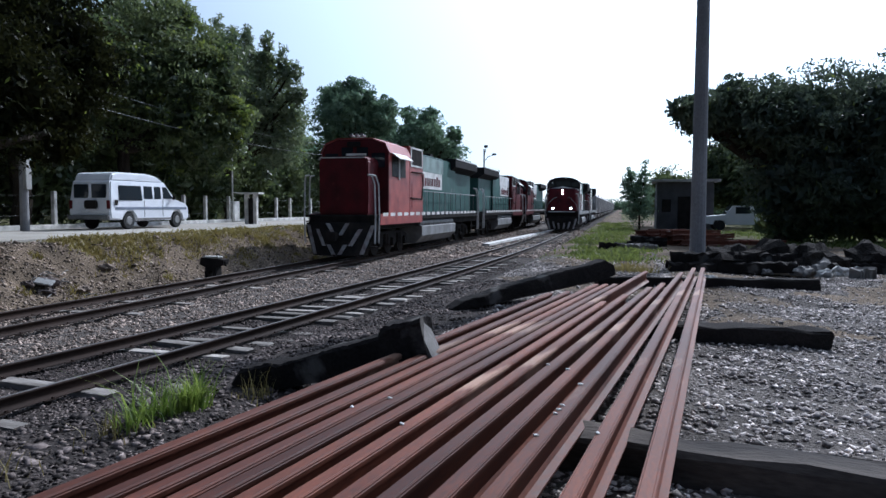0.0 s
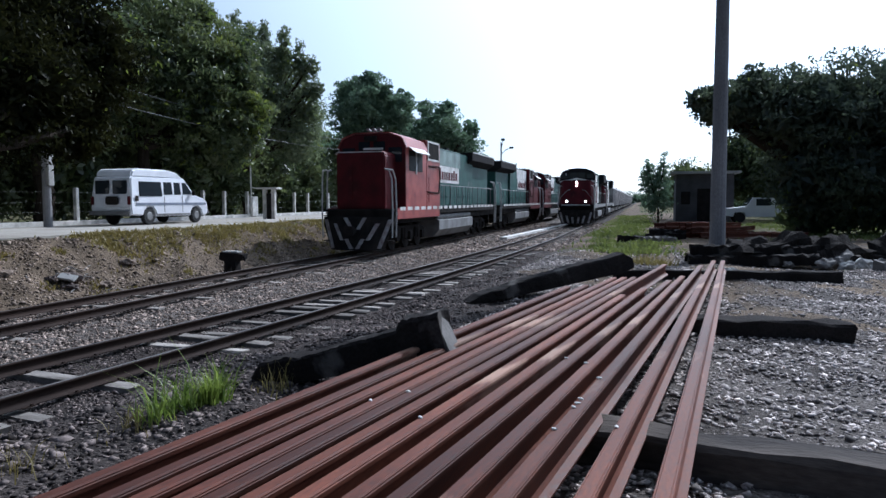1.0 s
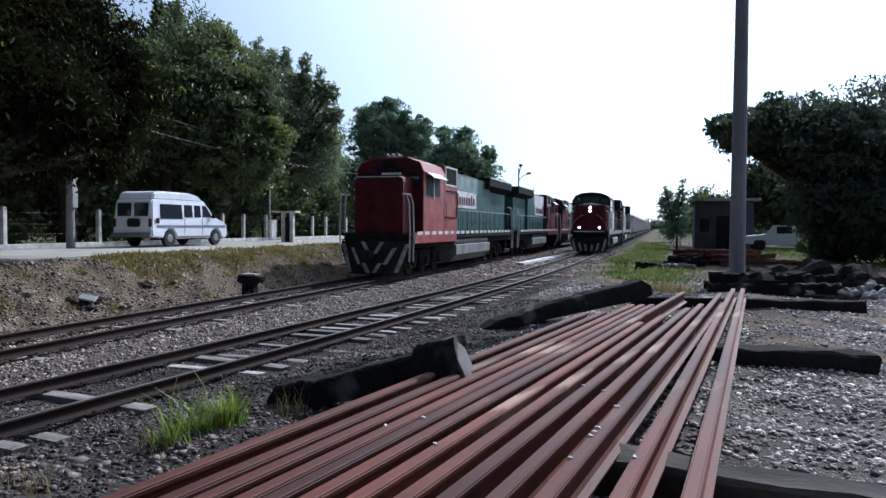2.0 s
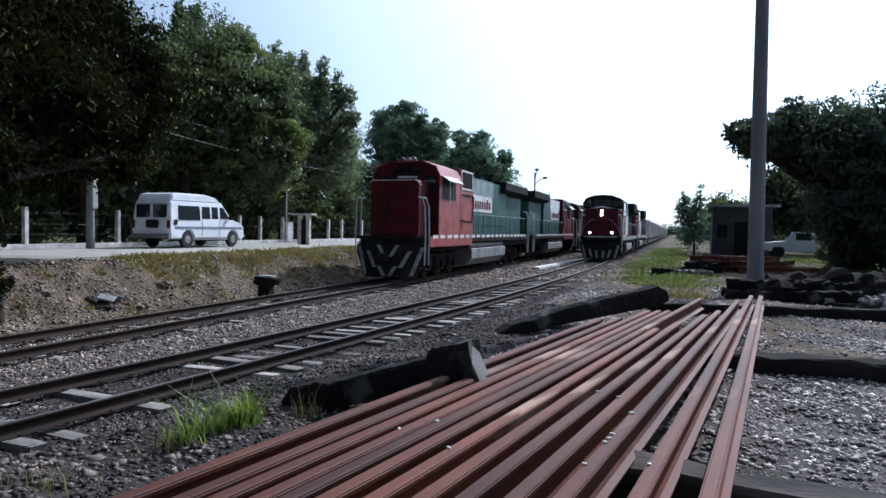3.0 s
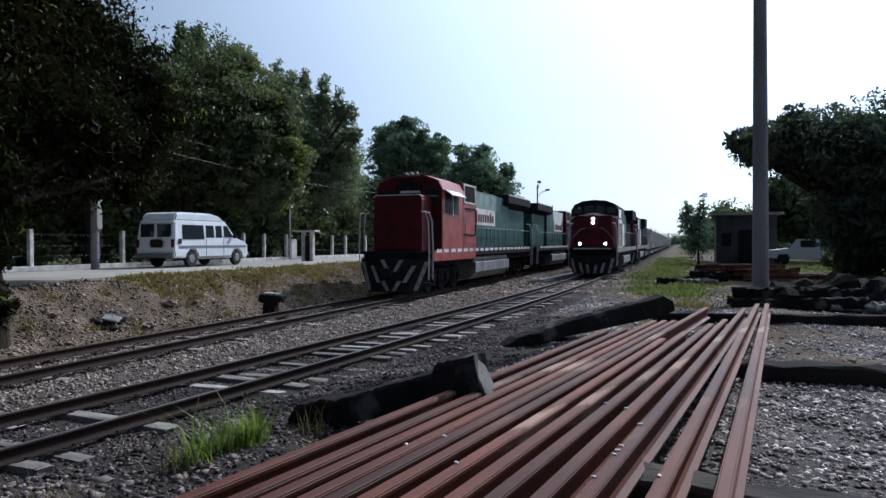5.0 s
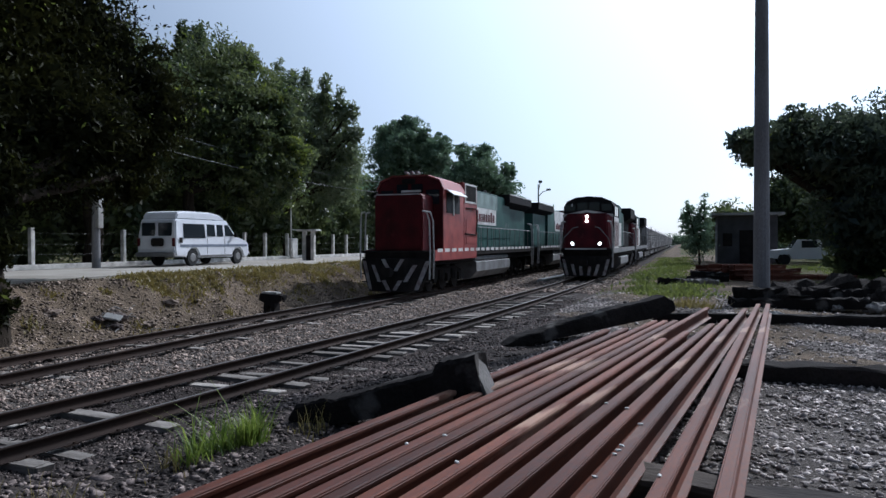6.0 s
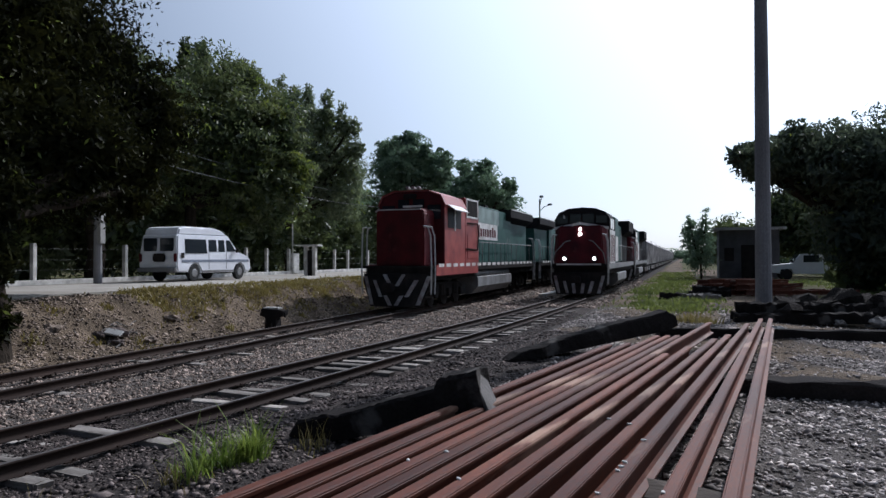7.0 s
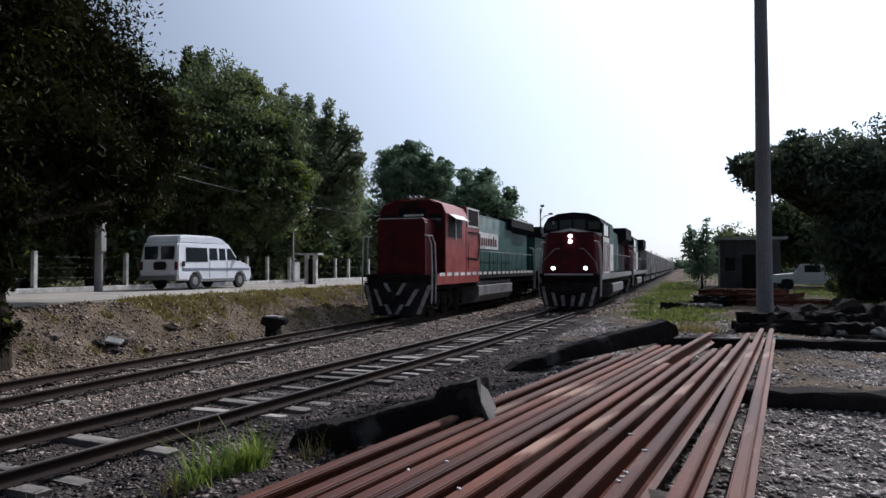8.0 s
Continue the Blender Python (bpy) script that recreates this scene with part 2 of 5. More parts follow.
# ---------------------------------------------------------------- mesh helpers
def part(name, bm, mat, parent=None, label="", smooth=False):
    me = bpy.data.meshes.new(name)
    bm.normal_update()
    if smooth:
        for f in bm.faces:
            f.smooth = True
    bm.to_mesh(me)
    bm.free()
    me.materials.append(mat)
    ob = new(name, me)
    ob.parent = parent
    if label:
        ob["label"] = label
    return ob


def thing(name, m, label, category, group="", kind=""):
    ob = new(name)
    ob.empty_display_size = 0.3
    ob.matrix_basis = m
    return tagged(ob, label, category, group, kind)


def box(bm, x0, x1, y0, y1, z0, z1, bevel=0.0, m=None):
    r = bmesh.ops.create_cube(bm, size=1.0)
    vs = r["verts"]
    bmesh.ops.scale(bm, vec=(x1 - x0, y1 - y0, z1 - z0), verts=vs)
    bmesh.ops.translate(bm, vec=((x0 + x1) / 2, (y0 + y1) / 2, (z0 + z1) / 2), verts=vs)
    if m is not None:
        bmesh.ops.transform(bm, matrix=m, verts=vs)
    if bevel:
        es = list({e for v in vs for e in v.link_edges})
        bmesh.ops.bevel(bm, geom=es, offset=bevel, segments=2, affect="EDGES", clamp_overlap=True)
    return bm


def boxes(*rows, bevel=0.0):
    bm = bmesh.new()
    for r in rows:
        box(bm, *r, bevel=bevel)
    return bm


def rod(bm, p, q, r0, r1=None, seg=8):
    p, q = Vector(p), Vector(q)
    r1 = r0 if r1 is None else r1
    m = Matrix.Translation((p + q) / 2) @ (q - p).to_track_quat("Z", "Y").to_matrix().to_4x4()
    bmesh.ops.create_cone(bm, cap_ends=True, segments=seg, radius1=r0, radius2=r1, depth=(q - p).length, matrix=m)
    return bm


def pipe(pts, r, seg=6):
    bm = bmesh.new()
    for p, q in zip(pts, pts[1:]):
        rod(bm, p, q, r, seg=seg)
    return bm


def profile(bm, pts, a, b, axis="y"):
    """Extrudes an outline (x, z for axis y; y, z for axis x; x, y for axis z) from a to b."""
    def at(u, v, w):
        return {"y": (u, w, v), "x": (w, u, v), "z": (u, v, w)}[axis]
    lo = [bm.verts.new(at(u, v, a)) for u, v in pts]
    hi = [bm.verts.new(at(u, v, b)) for u, v in pts]
    n = len(pts)
    for i in range(n):
        bm.faces.new((lo[i], lo[(i + 1) % n], hi[(i + 1) % n], hi[i]))
    bm.faces.new(lo)
    bm.faces.new(hi)
    bmesh.ops.recalc_face_normals(bm, faces=bm.faces)
    return bm


def raw_mesh(name, verts, faces, mat, parent=None, smooth=False):
    """Verts (n, 3), faces (m, k) as arrays."""
    me = bpy.data.meshes.new(name)
    m, k = faces.shape
    me.vertices.add(len(verts))
    me.vertices.foreach_set("co", np.ascontiguousarray(verts, dtype=np.float32).ravel())
    me.loops.add(m * k)
    me.loops.foreach_set("vertex_index", np.ascontiguousarray(faces, dtype=np.int32).ravel())
    me.polygons.add(m)
    me.polygons.foreach_set("loop_start", np.arange(0, m * k, k, dtype=np.int32))
    me.polygons.foreach_set("loop_total", np.full(m, k, dtype=np.int32))
    me.update(calc_edges=True)
    me.validate()
    for mm in (mat if isinstance(mat, (list, tuple)) else [mat]):
        me.materials.append(mm)
    if smooth:
        me.polygons.foreach_set("use_smooth", np.ones(m, dtype=bool))
    ob = new(name, me)
    ob.parent = parent
    return ob


# ---------------------------------------------------------------- plan
FAR_X = -11.4                     # centre line of the track with the parked engines
YARD, ROAD_Z, BED = 0.8, 1.15, -0.25


def near_x(y):
    """Centre line of the track on which the train comes: a long easy curve, then straight."""
    y = max(y, -6.0)
    return -5.45 - (0.00135 * (45 - y) ** 2 if y < 45 else 0.0)


def smooth01(a, b, x):
    t = np.clip((x - a) / (b - a), 0, 1)
    return t * t * (3 - 2 * t)


def hump(x, y, k=1.0, s=0.0):
    return (np.sin(x * 1.7 * k + 0.6 * np.sin(y * 1.3 * k) + s) + np.sin(y * 1.9 * k + 1.1 * np.sin(x * 0.9 * k) + 2 * s)
            + 0.5 * np.sin(4.1 * k * x + 3.3 * k * y + s))


def ground_z(x, y):
    """The cutting: road bank, the bed with both tracks, the raised yard."""
    x, y = np.asarray(x, float), np.asarray(y, float)
    nx = -5.45 - 0.00135 * np.clip(45 - np.clip(y, -6, None), 0, None) ** 2
    edge = np.clip(-3.3 + 0.13 * (y - 3), -3.6, -1.6)
    foot = np.minimum(nx + 1.7, edge - 1.2)
    bed = BED - 0.10 * smooth01(1.3, 2.0, np.minimum(np.abs(x - nx), np.abs(x - FAR_X))) + 0.012 * hump(x, y, 2.2)
    yard = YARD + 0.02 * hump(x, y, 0.8) + 0.01 * hump(x, y, 2.7, 1.0)
    right = smooth01(0, 1, (x - foot) / (edge - foot))
    left = smooth01(0, 1, (-12.95 - x) / 3.6)
    bank = ROAD_Z - 0.05 + 0.02 * hump(x, y, 1.1)
    slopey = left * (1 - left) * 4
    z = bed * (1 - right) * (1 - left) + yard * right + bank * left + slopey * 0.07 * hump(x, y, 1.6, 0.5)
    return z + 0.05 * right * (1 - right) * 4 * hump(x, y, 1.4)


# ---------------------------------------------------------------- ground
def build_ground():
    xs = np.concatenate([[-2500, -900, -350, -150, -80, -50], np.arange(-40, -18, 1.0), np.arange(-18, 7, 0.13), np.arange(7, 20, 1.0), [25, 40, 80, 200, 600, 2500]])
    ys = np.concatenate([[-400, -80, -25, -12, -5, -2, 0], np.arange(1, 22, 0.14), np.arange(22, 60, 0.4), np.arange(60, 150, 3.0), [170, 220, 320, 500, 1000, 2500, 4500]])
    gx, gy = np.meshgrid(xs, ys)
    gz = ground_z(gx, gy)
    near = (np.abs(gx + 5) < 14) & (gy < 60) & (gy > 0)
    gz = gz + np.where(near, np.random.RandomState(3).uniform(-0.012, 0.012, gx.shape), 0)
    verts = np.stack([gx, gy, gz], -1).reshape(-1, 3)
    nx, ny = len(xs), len(ys)
    i = (np.arange(ny - 1)[:, None] * nx + np.arange(nx - 1)[None]).reshape(-1)
    faces = np.stack([i, i + 1, i + nx + 1, i + nx], -1)
    ob = raw_mesh("ground", verts, faces, [GRAVEL, BALLAST, DIRT, GRASSY], smooth=True)
    c = verts[faces].mean(1)
    x, y = c[:, 0], c[:, 1]
    wob = 0.35 * hump(x, y, 1.3) + 0.2 * hump(x, y, 4)
    idx = np.zeros(len(c), int)
    trk = near_track(y)
    idx[(x < trk + np.where(y < 13, 5.8, 2.4) + 0.4 * wob) & (x > trk - 1.4 + 0.3 * wob)] = 1
    idx[x <= -13.2 + 0.3 * wob] = 2
    idx[(x < np.where(y < 17, -16.5, -15.9) + 0.5 * wob)] = 3
    idx[(x > trk + np.where(y > 45, 2.5, 4.3) + wob) & (y > 18 + 2 * wob) & (x < 0.3 + 1.2 * wob) & (y < 400)] = 3
    idx[dusty(x, y)] = 2
    idx[(x > 4 + wob) & (y > 26 + 2 * wob)] = 3
    idx[(y > 75) & (np.abs(x + 8) > 8)] = 3
    ob.data.polygons.foreach_set("material_index", idx.astype(np.int32))
    return tagged(ob, "grey gravel yard, ballast and earth banks", "ground", kind="structure")


def dusty(x, y):
    """Bare trodden earth in the back of the yard and below its track-side edge."""
    return ((y > 8.0) & (x > 1.0) & (hump(x, y, 0.9) + 0.12 * (y - 12) > 0.0)) | ((y > 10) & (x > near_track(y) + 2.3) & (x < 0.8) & (hump(x, y, 0.7, 2.0) + 0.1 * (y - 15) > 0.3))


def near_track(y):
    return -5.45 - 0.00135 * np.clip(45 - np.clip(y, -6, None), 0, None) ** 2


def stones(name, n, region, size, mat, label, seed, keep=None):
    """Loose broken stones as one scatter."""
    rs = np.random.RandomState(seed)
    x0, x1, y0, y1 = region
    u = rs.uniform(0, 1, n)
    y = y0 + (y1 - y0) * u ** 1.7
    x = rs.uniform(x0, x1, n)
    if keep is not None:
        k = keep(x, y)
        x, y = x[k], y[k]
    n = len(x)
    base = np.array([(1, 0, 0), (-1, 0, 0), (0, 1, 0), (0, -1, 0), (0, 0, 1), (0, 0, -1)], float)
    tri = np.array([(0, 2, 4), (2, 1, 4), (1, 3, 4), (3, 0, 4), (2, 0, 5), (1, 2, 5), (3, 1, 5), (0, 3, 5)])
    s = size * rs.lognormal(0, 0.35, n)
    v = base[None] * rs.uniform(0.55, 1.25, (n, 6, 1)) + rs.uniform(-0.35, 0.35, (n, 6, 3))
    v *= s[:, None, None] * rs.uniform(0.7, 1.25, (n, 1, 3)) * np.array([1.1, 1.1, 0.62])
    a, t = rs.uniform(0, 6.28, n), rs.uniform(-0.5, 0.5, n)
    ca, sa, ct, st = np.cos(a), np.sin(a), np.cos(t), np.sin(t)
    v = np.stack([v[..., 0], v[..., 1] * ct[:, None] - v[..., 2] * st[:, None], v[..., 1] * st[:, None] + v[..., 2] * ct[:, None]], -1)
    v = np.stack([v[..., 0] * ca[:, None] - v[..., 1] * sa[:, None], v[..., 0] * sa[:, None] + v[..., 1] * ca[:, None], v[..., 2]], -1)
    v += np.stack([x, y, ground_z(x, y) + s * 0.15], -1)[:, None]
    f = (tri[None] + (np.arange(n) * 6)[:, None, None]).reshape(-1, 3)
    return tagged(raw_mesh(name, v.reshape(-1, 3), f, mat), label, "gravel", kind="stuff")


# rail section: foot, web, head
def rail_outline(s=1.0):
    half = [(0.064, 0), (0.064, 0.011), (0.022, 0.026), (0.009, 0.045), (0.009, 0.125), (0.034, 0.137), (0.036, 0.163), (0.028, 0.171)]
    return [(x * s, z * s) for x, z in half] + [(-x * s, z * s) for x, z in reversed(half)]


def swept_rail(cx, offset, ys, z0):
    pts = rail_outline()
    k = len(pts)
    rows = []
    for y in ys:
        d = (cx(y + 0.5) - cx(y - 0.5))
        nrm = Vector((1, -d)).normalized()
        rows.append([(cx(y) + nrm.x * (offset + px), y + nrm.y * (offset + px), z0 + pz) for px, pz in pts])
    verts = np.array(rows).reshape(-1, 3)
    faces = np.array([(r * k + i, r * k + (i + 1) % k, (r + 1) * k + (i + 1) % k, (r + 1) * k + i) for r in range(len(ys) - 1) for i in range(k)])
    return verts, faces[:, ::-1]


def build_track(name, cx, ys, sleeper_ys, label, seed, sunk=0.0):
    rs = random.Random(seed)
    track = thing(name, pose(0, 0, 0), label, "railway track", kind="structure")
    for off in (-0.753, 0.753):
        v, f = swept_rail(cx, off, ys, -0.171)
        ob = raw_mesh("rail", v, f, [RAILSTEEL, RAILTOP], track)
        k = 16
        idx = np.zeros(len(f), np.int32)
        idx[np.arange(len(f)) % k == 7] = 1
        ob.data.polygons.foreach_set("material_index", idx)
        ob["label"] = "dark rail with a worn head"
    variants = []
    for _ in range(5):
        bm = bmesh.new()
        box(bm, -1.25, 1.25, -0.11, 0.11, -0.16, 0.0, bevel=0.014)
        for v in bm.verts:
            v.co.x += rs.uniform(-0.03, 0.03)
            v.co.y += rs.uniform(-0.012, 0.012)
            v.co.z += rs.uniform(-0.008, 0.004)
        o = part("sleeper", bm, SLEEPER, track)
        variants.append(o)
    plate = boxes((-0.1, 0.1, -0.085, 0.085, 0, 0.012), (-0.1, -0.075, -0.05, -0.02, 0.012, 0.035), (0.075, 0.1, 0.02, 0.05, 0.012, 0.035))
    pl = part("tie_plate", plate, RAILSTEEL, track)
    first = True
    for n, y in enumerate(sleeper_ys):
        y += rs.uniform(-0.05, 0.05)
        d = cx(y + 0.5) - cx(y - 0.5)
        m = pose(cx(y) + rs.uniform(-0.05, 0.05), y, -0.172 - sunk - 0.15 * rs.random() ** 1.1, 0, rs.uniform(-0.9, 0.9), -math.degrees(math.atan(d)) + rs.uniform(-1.5, 1.5))
        o = variants[n] if n < 5 else new("sleeper", variants[n % 5].data)
        o.parent = track
        o.matrix_basis = m
        if n < 60:
            for off in (-0.753, 0.753):
                p = pl if first else new("tie_plate", pl.data)
                first = False
                p.parent = track
                p.matrix_basis = pose(cx(y) + off, y, -0.173, 0, 0, -math.degrees(math.atan(d)))
    return track


build_ground()
_ys = [y for y in np.arange(-6, 60, 1.0)] + list(range(60, 420, 12))
build_track("track_near", near_x, _ys, np.arange(1.5, 62, 0.58), "curving railway track on grey weathered sleepers", 5)
build_track("track_far", lambda y: FAR_X, [-6, 10, 20, 30, 60, 120, 420], np.arange(6, 34, 0.58), "straight rusty siding beside the road bank", 6, 0.03)
# pale road along the top of the bank
_bm = bmesh.new()
profile(_bm, [(-23.4, 1.05), (-16.9, 1.05), (-16.9, 1.165), (-17.3, 1.185), (-20.5, 1.2), (-23.4, 1.185)], -30, 160)
tagged(part("road", _bm, ROADC), "pale dusty concrete road above the bank", "road", kind="structure")
# pale concrete walkway between the tracks
_bm = boxes((-0.25, 0.25, 0, 40, -0.4, -0.1), bevel=0.02)
_walk = part("pavement", _bm, LIMEW)
_walk.matrix_basis = pose(-8.42, 43.4, -0.07, 0, 0, -3.0)
tagged(_walk, "pale concrete walkway between the tracks", "walkway", kind="structure")

# ---------------------------------------------------------------- stacked rails
# each rail: where it crosses y = 2.3, its angle to the tracks, how far its end reaches
PILE = [(0.075, 7.2, 12.35), (-0.175, 7.8, 12.3), (-0.433, 8.48, 11.4), (-0.598, 8.85, 9.7), (-0.766, 9.36, 9.15), (-0.908, 9.19, 8.25), (-1.068, 9.58, 7.6),
        (-1.225, 10.05, 11.4), (-1.345, 10.2, 9.4), (-1.44, 10.06, 9.35), (-1.575, 10.2, 9.3), (-1.69, 10.0, 8.4), (-1.88, 10.25, 8.2)]


def stacked_rail(x_ref, angle, y_end, foot):
    ob = thing("steel_rail", pose(x_ref + (y_end - 2.3) * math.tan(radians(angle)), y_end, foot, 0, 0, -angle), "long rusted steel rail lying on timbers", "rail", "stacked rails")
    bm = bmesh.new()
    profile(bm, [(max(-0.056, min(0.056, x)), z) for x, z in rail_outline()], -12.0, 0.0)
    bmesh.ops.bevel(bm, geom=[e for e in bm.edges if min(v.co.z for v in e.verts) > 0.13 and e.calc_length() > 1], offset=0.005, segments=2, affect="EDGES")
    part("rail_bar", bm, RUST, ob)
    for y in (-0.09, -0.24):
        part("bolt_hole", rod(bmesh.new(), (-0.0105, y, 0.08), (0.0105, y, 0.08), 0.014, seg=10), BLACK, ob, "dark drilled bolt hole")
    return ob


for _x, _a, _e in PILE:
    stacked_rail(_x, _a, _e, YARD + 0.17)
# small pale flakes on the rails, standing in for white glints
_rs = random.Random(12)
for _n, _t in ((1, 3.1), (2, 3.0), (2, 3.35), (2, 3.42), (2, 3.5), (2, 3.95), (3, 4.3), (4, 4.4), (8, 3.4), (6, 3.0), (9, 3.2)):
    _x, _a, _e = PILE[_n]
    _bm = bmesh.new()
    bmesh.ops.create_icosphere(_bm, subdivisions=1, radius=0.013)
    for _v in _bm.verts:
        _v.co = Vector((_v.co.x * _rs.uniform(0.6, 1.2), _v.co.y * _rs.uniform(0.8, 1.9), _v.co.z * 0.5))
    _o = part("grit_flake", _bm, LIMEW)
    _o.matrix_basis = pose(_x + (_t - 2.3) * math.tan(radians(_a)) - 0.022, _t, YARD + 0.345, 0, 0, _rs.uniform(0, 90))
    tagged(_o, "pale flake standing in for a glint on a rusted rail", "grit", "flakes on the rails")


def timber(name, m, length, w, h, mat, label, seed, sag=0.02, category="timber", group=""):
    """A squared timber along x with split, worn edges."""
    rs = random.Random(seed)
    bm = bmesh.new()
    n = 14
    prev = None
    for i in range(n + 1):
        x = length * i / n
        ring = []
        for (a, b) in ((-1, 0), (1, 0), (1, 0.9), (0.88, 1), (-0.88, 1), (-1, 0.9)):
            ring.append(bm.verts.new((x + (rs.uniform(-0.02, 0.02) if i in (0, n) else 0), a * w / 2 + rs.uniform(-sag, sag) * 0.5, b * h + (rs.uniform(-sag, sag) if b > 0 else 0))))
        if prev:
            for k in range(6):
                bm.faces.new((prev[k], prev[(k + 1) % 6], ring[(k + 1) % 6], ring[k]))
        else:
            bm.faces.new(ring[::-1])
        prev = ring
    bm.faces.new(prev)
    bmesh.ops.recalc_face_normals(bm, faces=bm.faces)
    ob = part(name, bm, mat)
    ob.matrix_basis = m
    return tagged(ob, label, category, group)


for _i, (_p, _l) in enumerate((((-1.5, 3.87), 3.7), ((-0.95, 7.33), 2.93), ((-0.4, 11.95), 3.6))):
    timber("sleeper_timber", pose(_p[0], _p[1], YARD - 0.01, 0, 0, (-9.0, 0.8, 9.0)[_i]), _l, 0.24, 0.185, (SUNTIMBER, TIMBER, TIMBER)[_i], "blackened old sleeper carrying the stacked rails", 20 + _i, group="timbers under the rails")


def broken_timber(m, outline, w, label, seed):
    """A heavy charred beam: an outline of (along, top, bottom), split and eaten along its edges."""
    rs = random.Random(seed)
    bm = bmesh.new()
    prev = None
    n = 44
    length = outline[-1][0]
    for i in range(n + 1):
        x = length * i / n
        top = float(np.interp(x, [o[0] for o in outline], [o[1] for o in outline]))
        low = float(np.interp(x, [o[0] for o in outline], [o[2] for o in outline]))
        bite = 0.02 * math.sin(x * 2.3 + seed) + 0.006 * math.sin(x * 17)
        ring = []
        for a, b in ((-1, 0), (1, 0), (1.02, 0.45), (1, 0.92), (0.9, 1), (0.1, 1.01), (-0.88, 0.99), (-1, 0.9), (-1.03, 0.4)):
            edge = rs.uniform(-.005, .005)
            ring.append(bm.verts.new((x + (rs.uniform(-.03, .03) if i in (0, n) else 0), a * (w / 2 + bite * (0.5 if b > 0.5 else 0.2)) + edge, low + (top - low) * b + (rs.uniform(-.006, .006) if b else 0))))
        if prev:
            for q in range(9):
                bm.faces.new((prev[q], prev[(q + 1) % 9], ring[(q + 1) % 9], ring[q]))
        else:
            bm.faces.new(ring[::-1])
        prev = ring
    bm.faces.new(prev)
    bmesh.ops.recalc_face_normals(bm, faces=bm.faces)
    ob = part("beam", bm, TIMBER)
    ob.matrix_basis = m
    return tagged(ob, label, "timber")


# the near beam leans with its squared end on the outer rails, the far one likewise
broken_timber(pose(-2.74, 4.62, 0.74, 0, -13.5, 0.0), [(0, .10, 0), (.05, .19, 0), (.32, .205, 0), (.36, .18, 0), (.62, .195, 0), (.8, .215, -.01), (1.0, .22, -.01), (1.2, .24, -.02), (1.24, .30, -.02), (1.5, .30, -.02)], 0.27,
              "charred broken railway beam with a squared pale end", 31)
# pale plate gives the beam's end face its sunlit look by colour
_bm = boxes((0, 0.03, -0.13, 0.13, -0.01, 0.29), bevel=0.008)
_end = part("beam_end", _bm, GREYTIMBER, bpy.data.objects["beam"], "sawn end coloured pale as if sunlit")
_end.matrix_basis = pose(1.52, 0, 0, 0, -12, 0)
broken_timber(pose(-2.25, 8.95, 0.74, 0, -8.5, 36), [(0, .05, 0), (.2, .13, 0), (.6, .15, 0), (.9, .2, 0), (1.4, .22, 0), (1.8, .25, 0), (2.2, .25, 0), (2.5, .28, 0), (2.62, .2, .04)], 0.24,
              "long blackened beam lying against the stacked rails", 32)
_o = timber("board", pose(-1.62, 6.35, 0.84, 0, 0, 12), 0.42, 0.1, 0.03, GREYTIMBER, "pale splinter of board beside the beam", 33, sag=0.006, category="board")


# ---------------------------------------------------------------- poles and wires
def utility_pole(x, y, z, h, r, label):
    ob = thing("utility_pole", pose(x, y, z), label, "utility pole")
    bm = bmesh.new()
    rod(bm, (0, 0, -0.3), (0, 0, h), r, r * 0.62, seg=14)
    part("shaft", bm, POLEM, ob, smooth=False)
    arm = part("crossarm", boxes((-0.9, 0.9, -0.06, 0.06, h - 0.5, h - 0.38), bevel=0.01), GREYTIMBER, ob)
    for u in (-0.8, 0.0, 0.8):
        part("insulator", rod(bmesh.new(), (u, 0, h - 0.38), (u, 0, h - 0.2), 0.04, 0.025), WHITE, arm)
    return ob


def pane(parent, rows, label="dark window pane", mat=None):
    for r in rows:
        part("window_pane", boxes(r, bevel=0.015), mat or GLASS, parent, label)


def wire(name, pts, sag, label, r=0.016):
    """One cable hanging through its supports."""
    path = []
    for p, q in zip(pts, pts[1:]):
        p, q = Vector(p), Vector(q)
        for k in range(9):
            u = k / 8
            path.append(p.lerp(q, u) - Vector((0, 0, sag * 4 * u * (1 - u))))
    return tagged(part(name, pipe(path, r, seg=5), GREY), label, "cable")


# tall pole at the end of the stack, with a stub of hardware near its top
utility_pole(1.76, 17.4, YARD - 0.05, 11.5, 0.185, "tall grey concrete utility pole in the yard")
_up = utility_pole(-22.3, 21.7, 1.1, 7.2, 0.17, "old pale utility pole beside the road")
# added pale block stands in for the whitish patch on the pole
part("meter_box", boxes((0.1, 0.26, -0.14, 0.14, 1.7, 2.9), bevel=0.02), CONCRETE, _up)
utility_pole(-22.0, 63.0, 1.1, 7.0, 0.16, "distant utility pole beside the road")
wire("cable", [(-22.3, 21.7, 6.75), (-22.0, 63.0, 7.0)], 0.9, "thin sagging cable along the road")
wire("cable", [(-22.9, 21.7, 7.8), (-22.6, 63.0, 7.9)], 1.0, "upper sagging cable along the road")

# lamp standard with two arms beyond the engines
_l = thing("street_lamp", pose(-14.2, 72.0, 0.3), "tall thin lamp standard with two arms", "street lamp")
part("mast", rod(bmesh.new(), (0, 0, -0.3), (0, 0, 8.0), 0.11, 0.07), POLEM, _l)
_a1 = part("arm", pipe([(0, 0, 6.7), (0.5, -0.1, 7.2), (1.1, -0.2, 7.35)], 0.04), POLEM, _l)
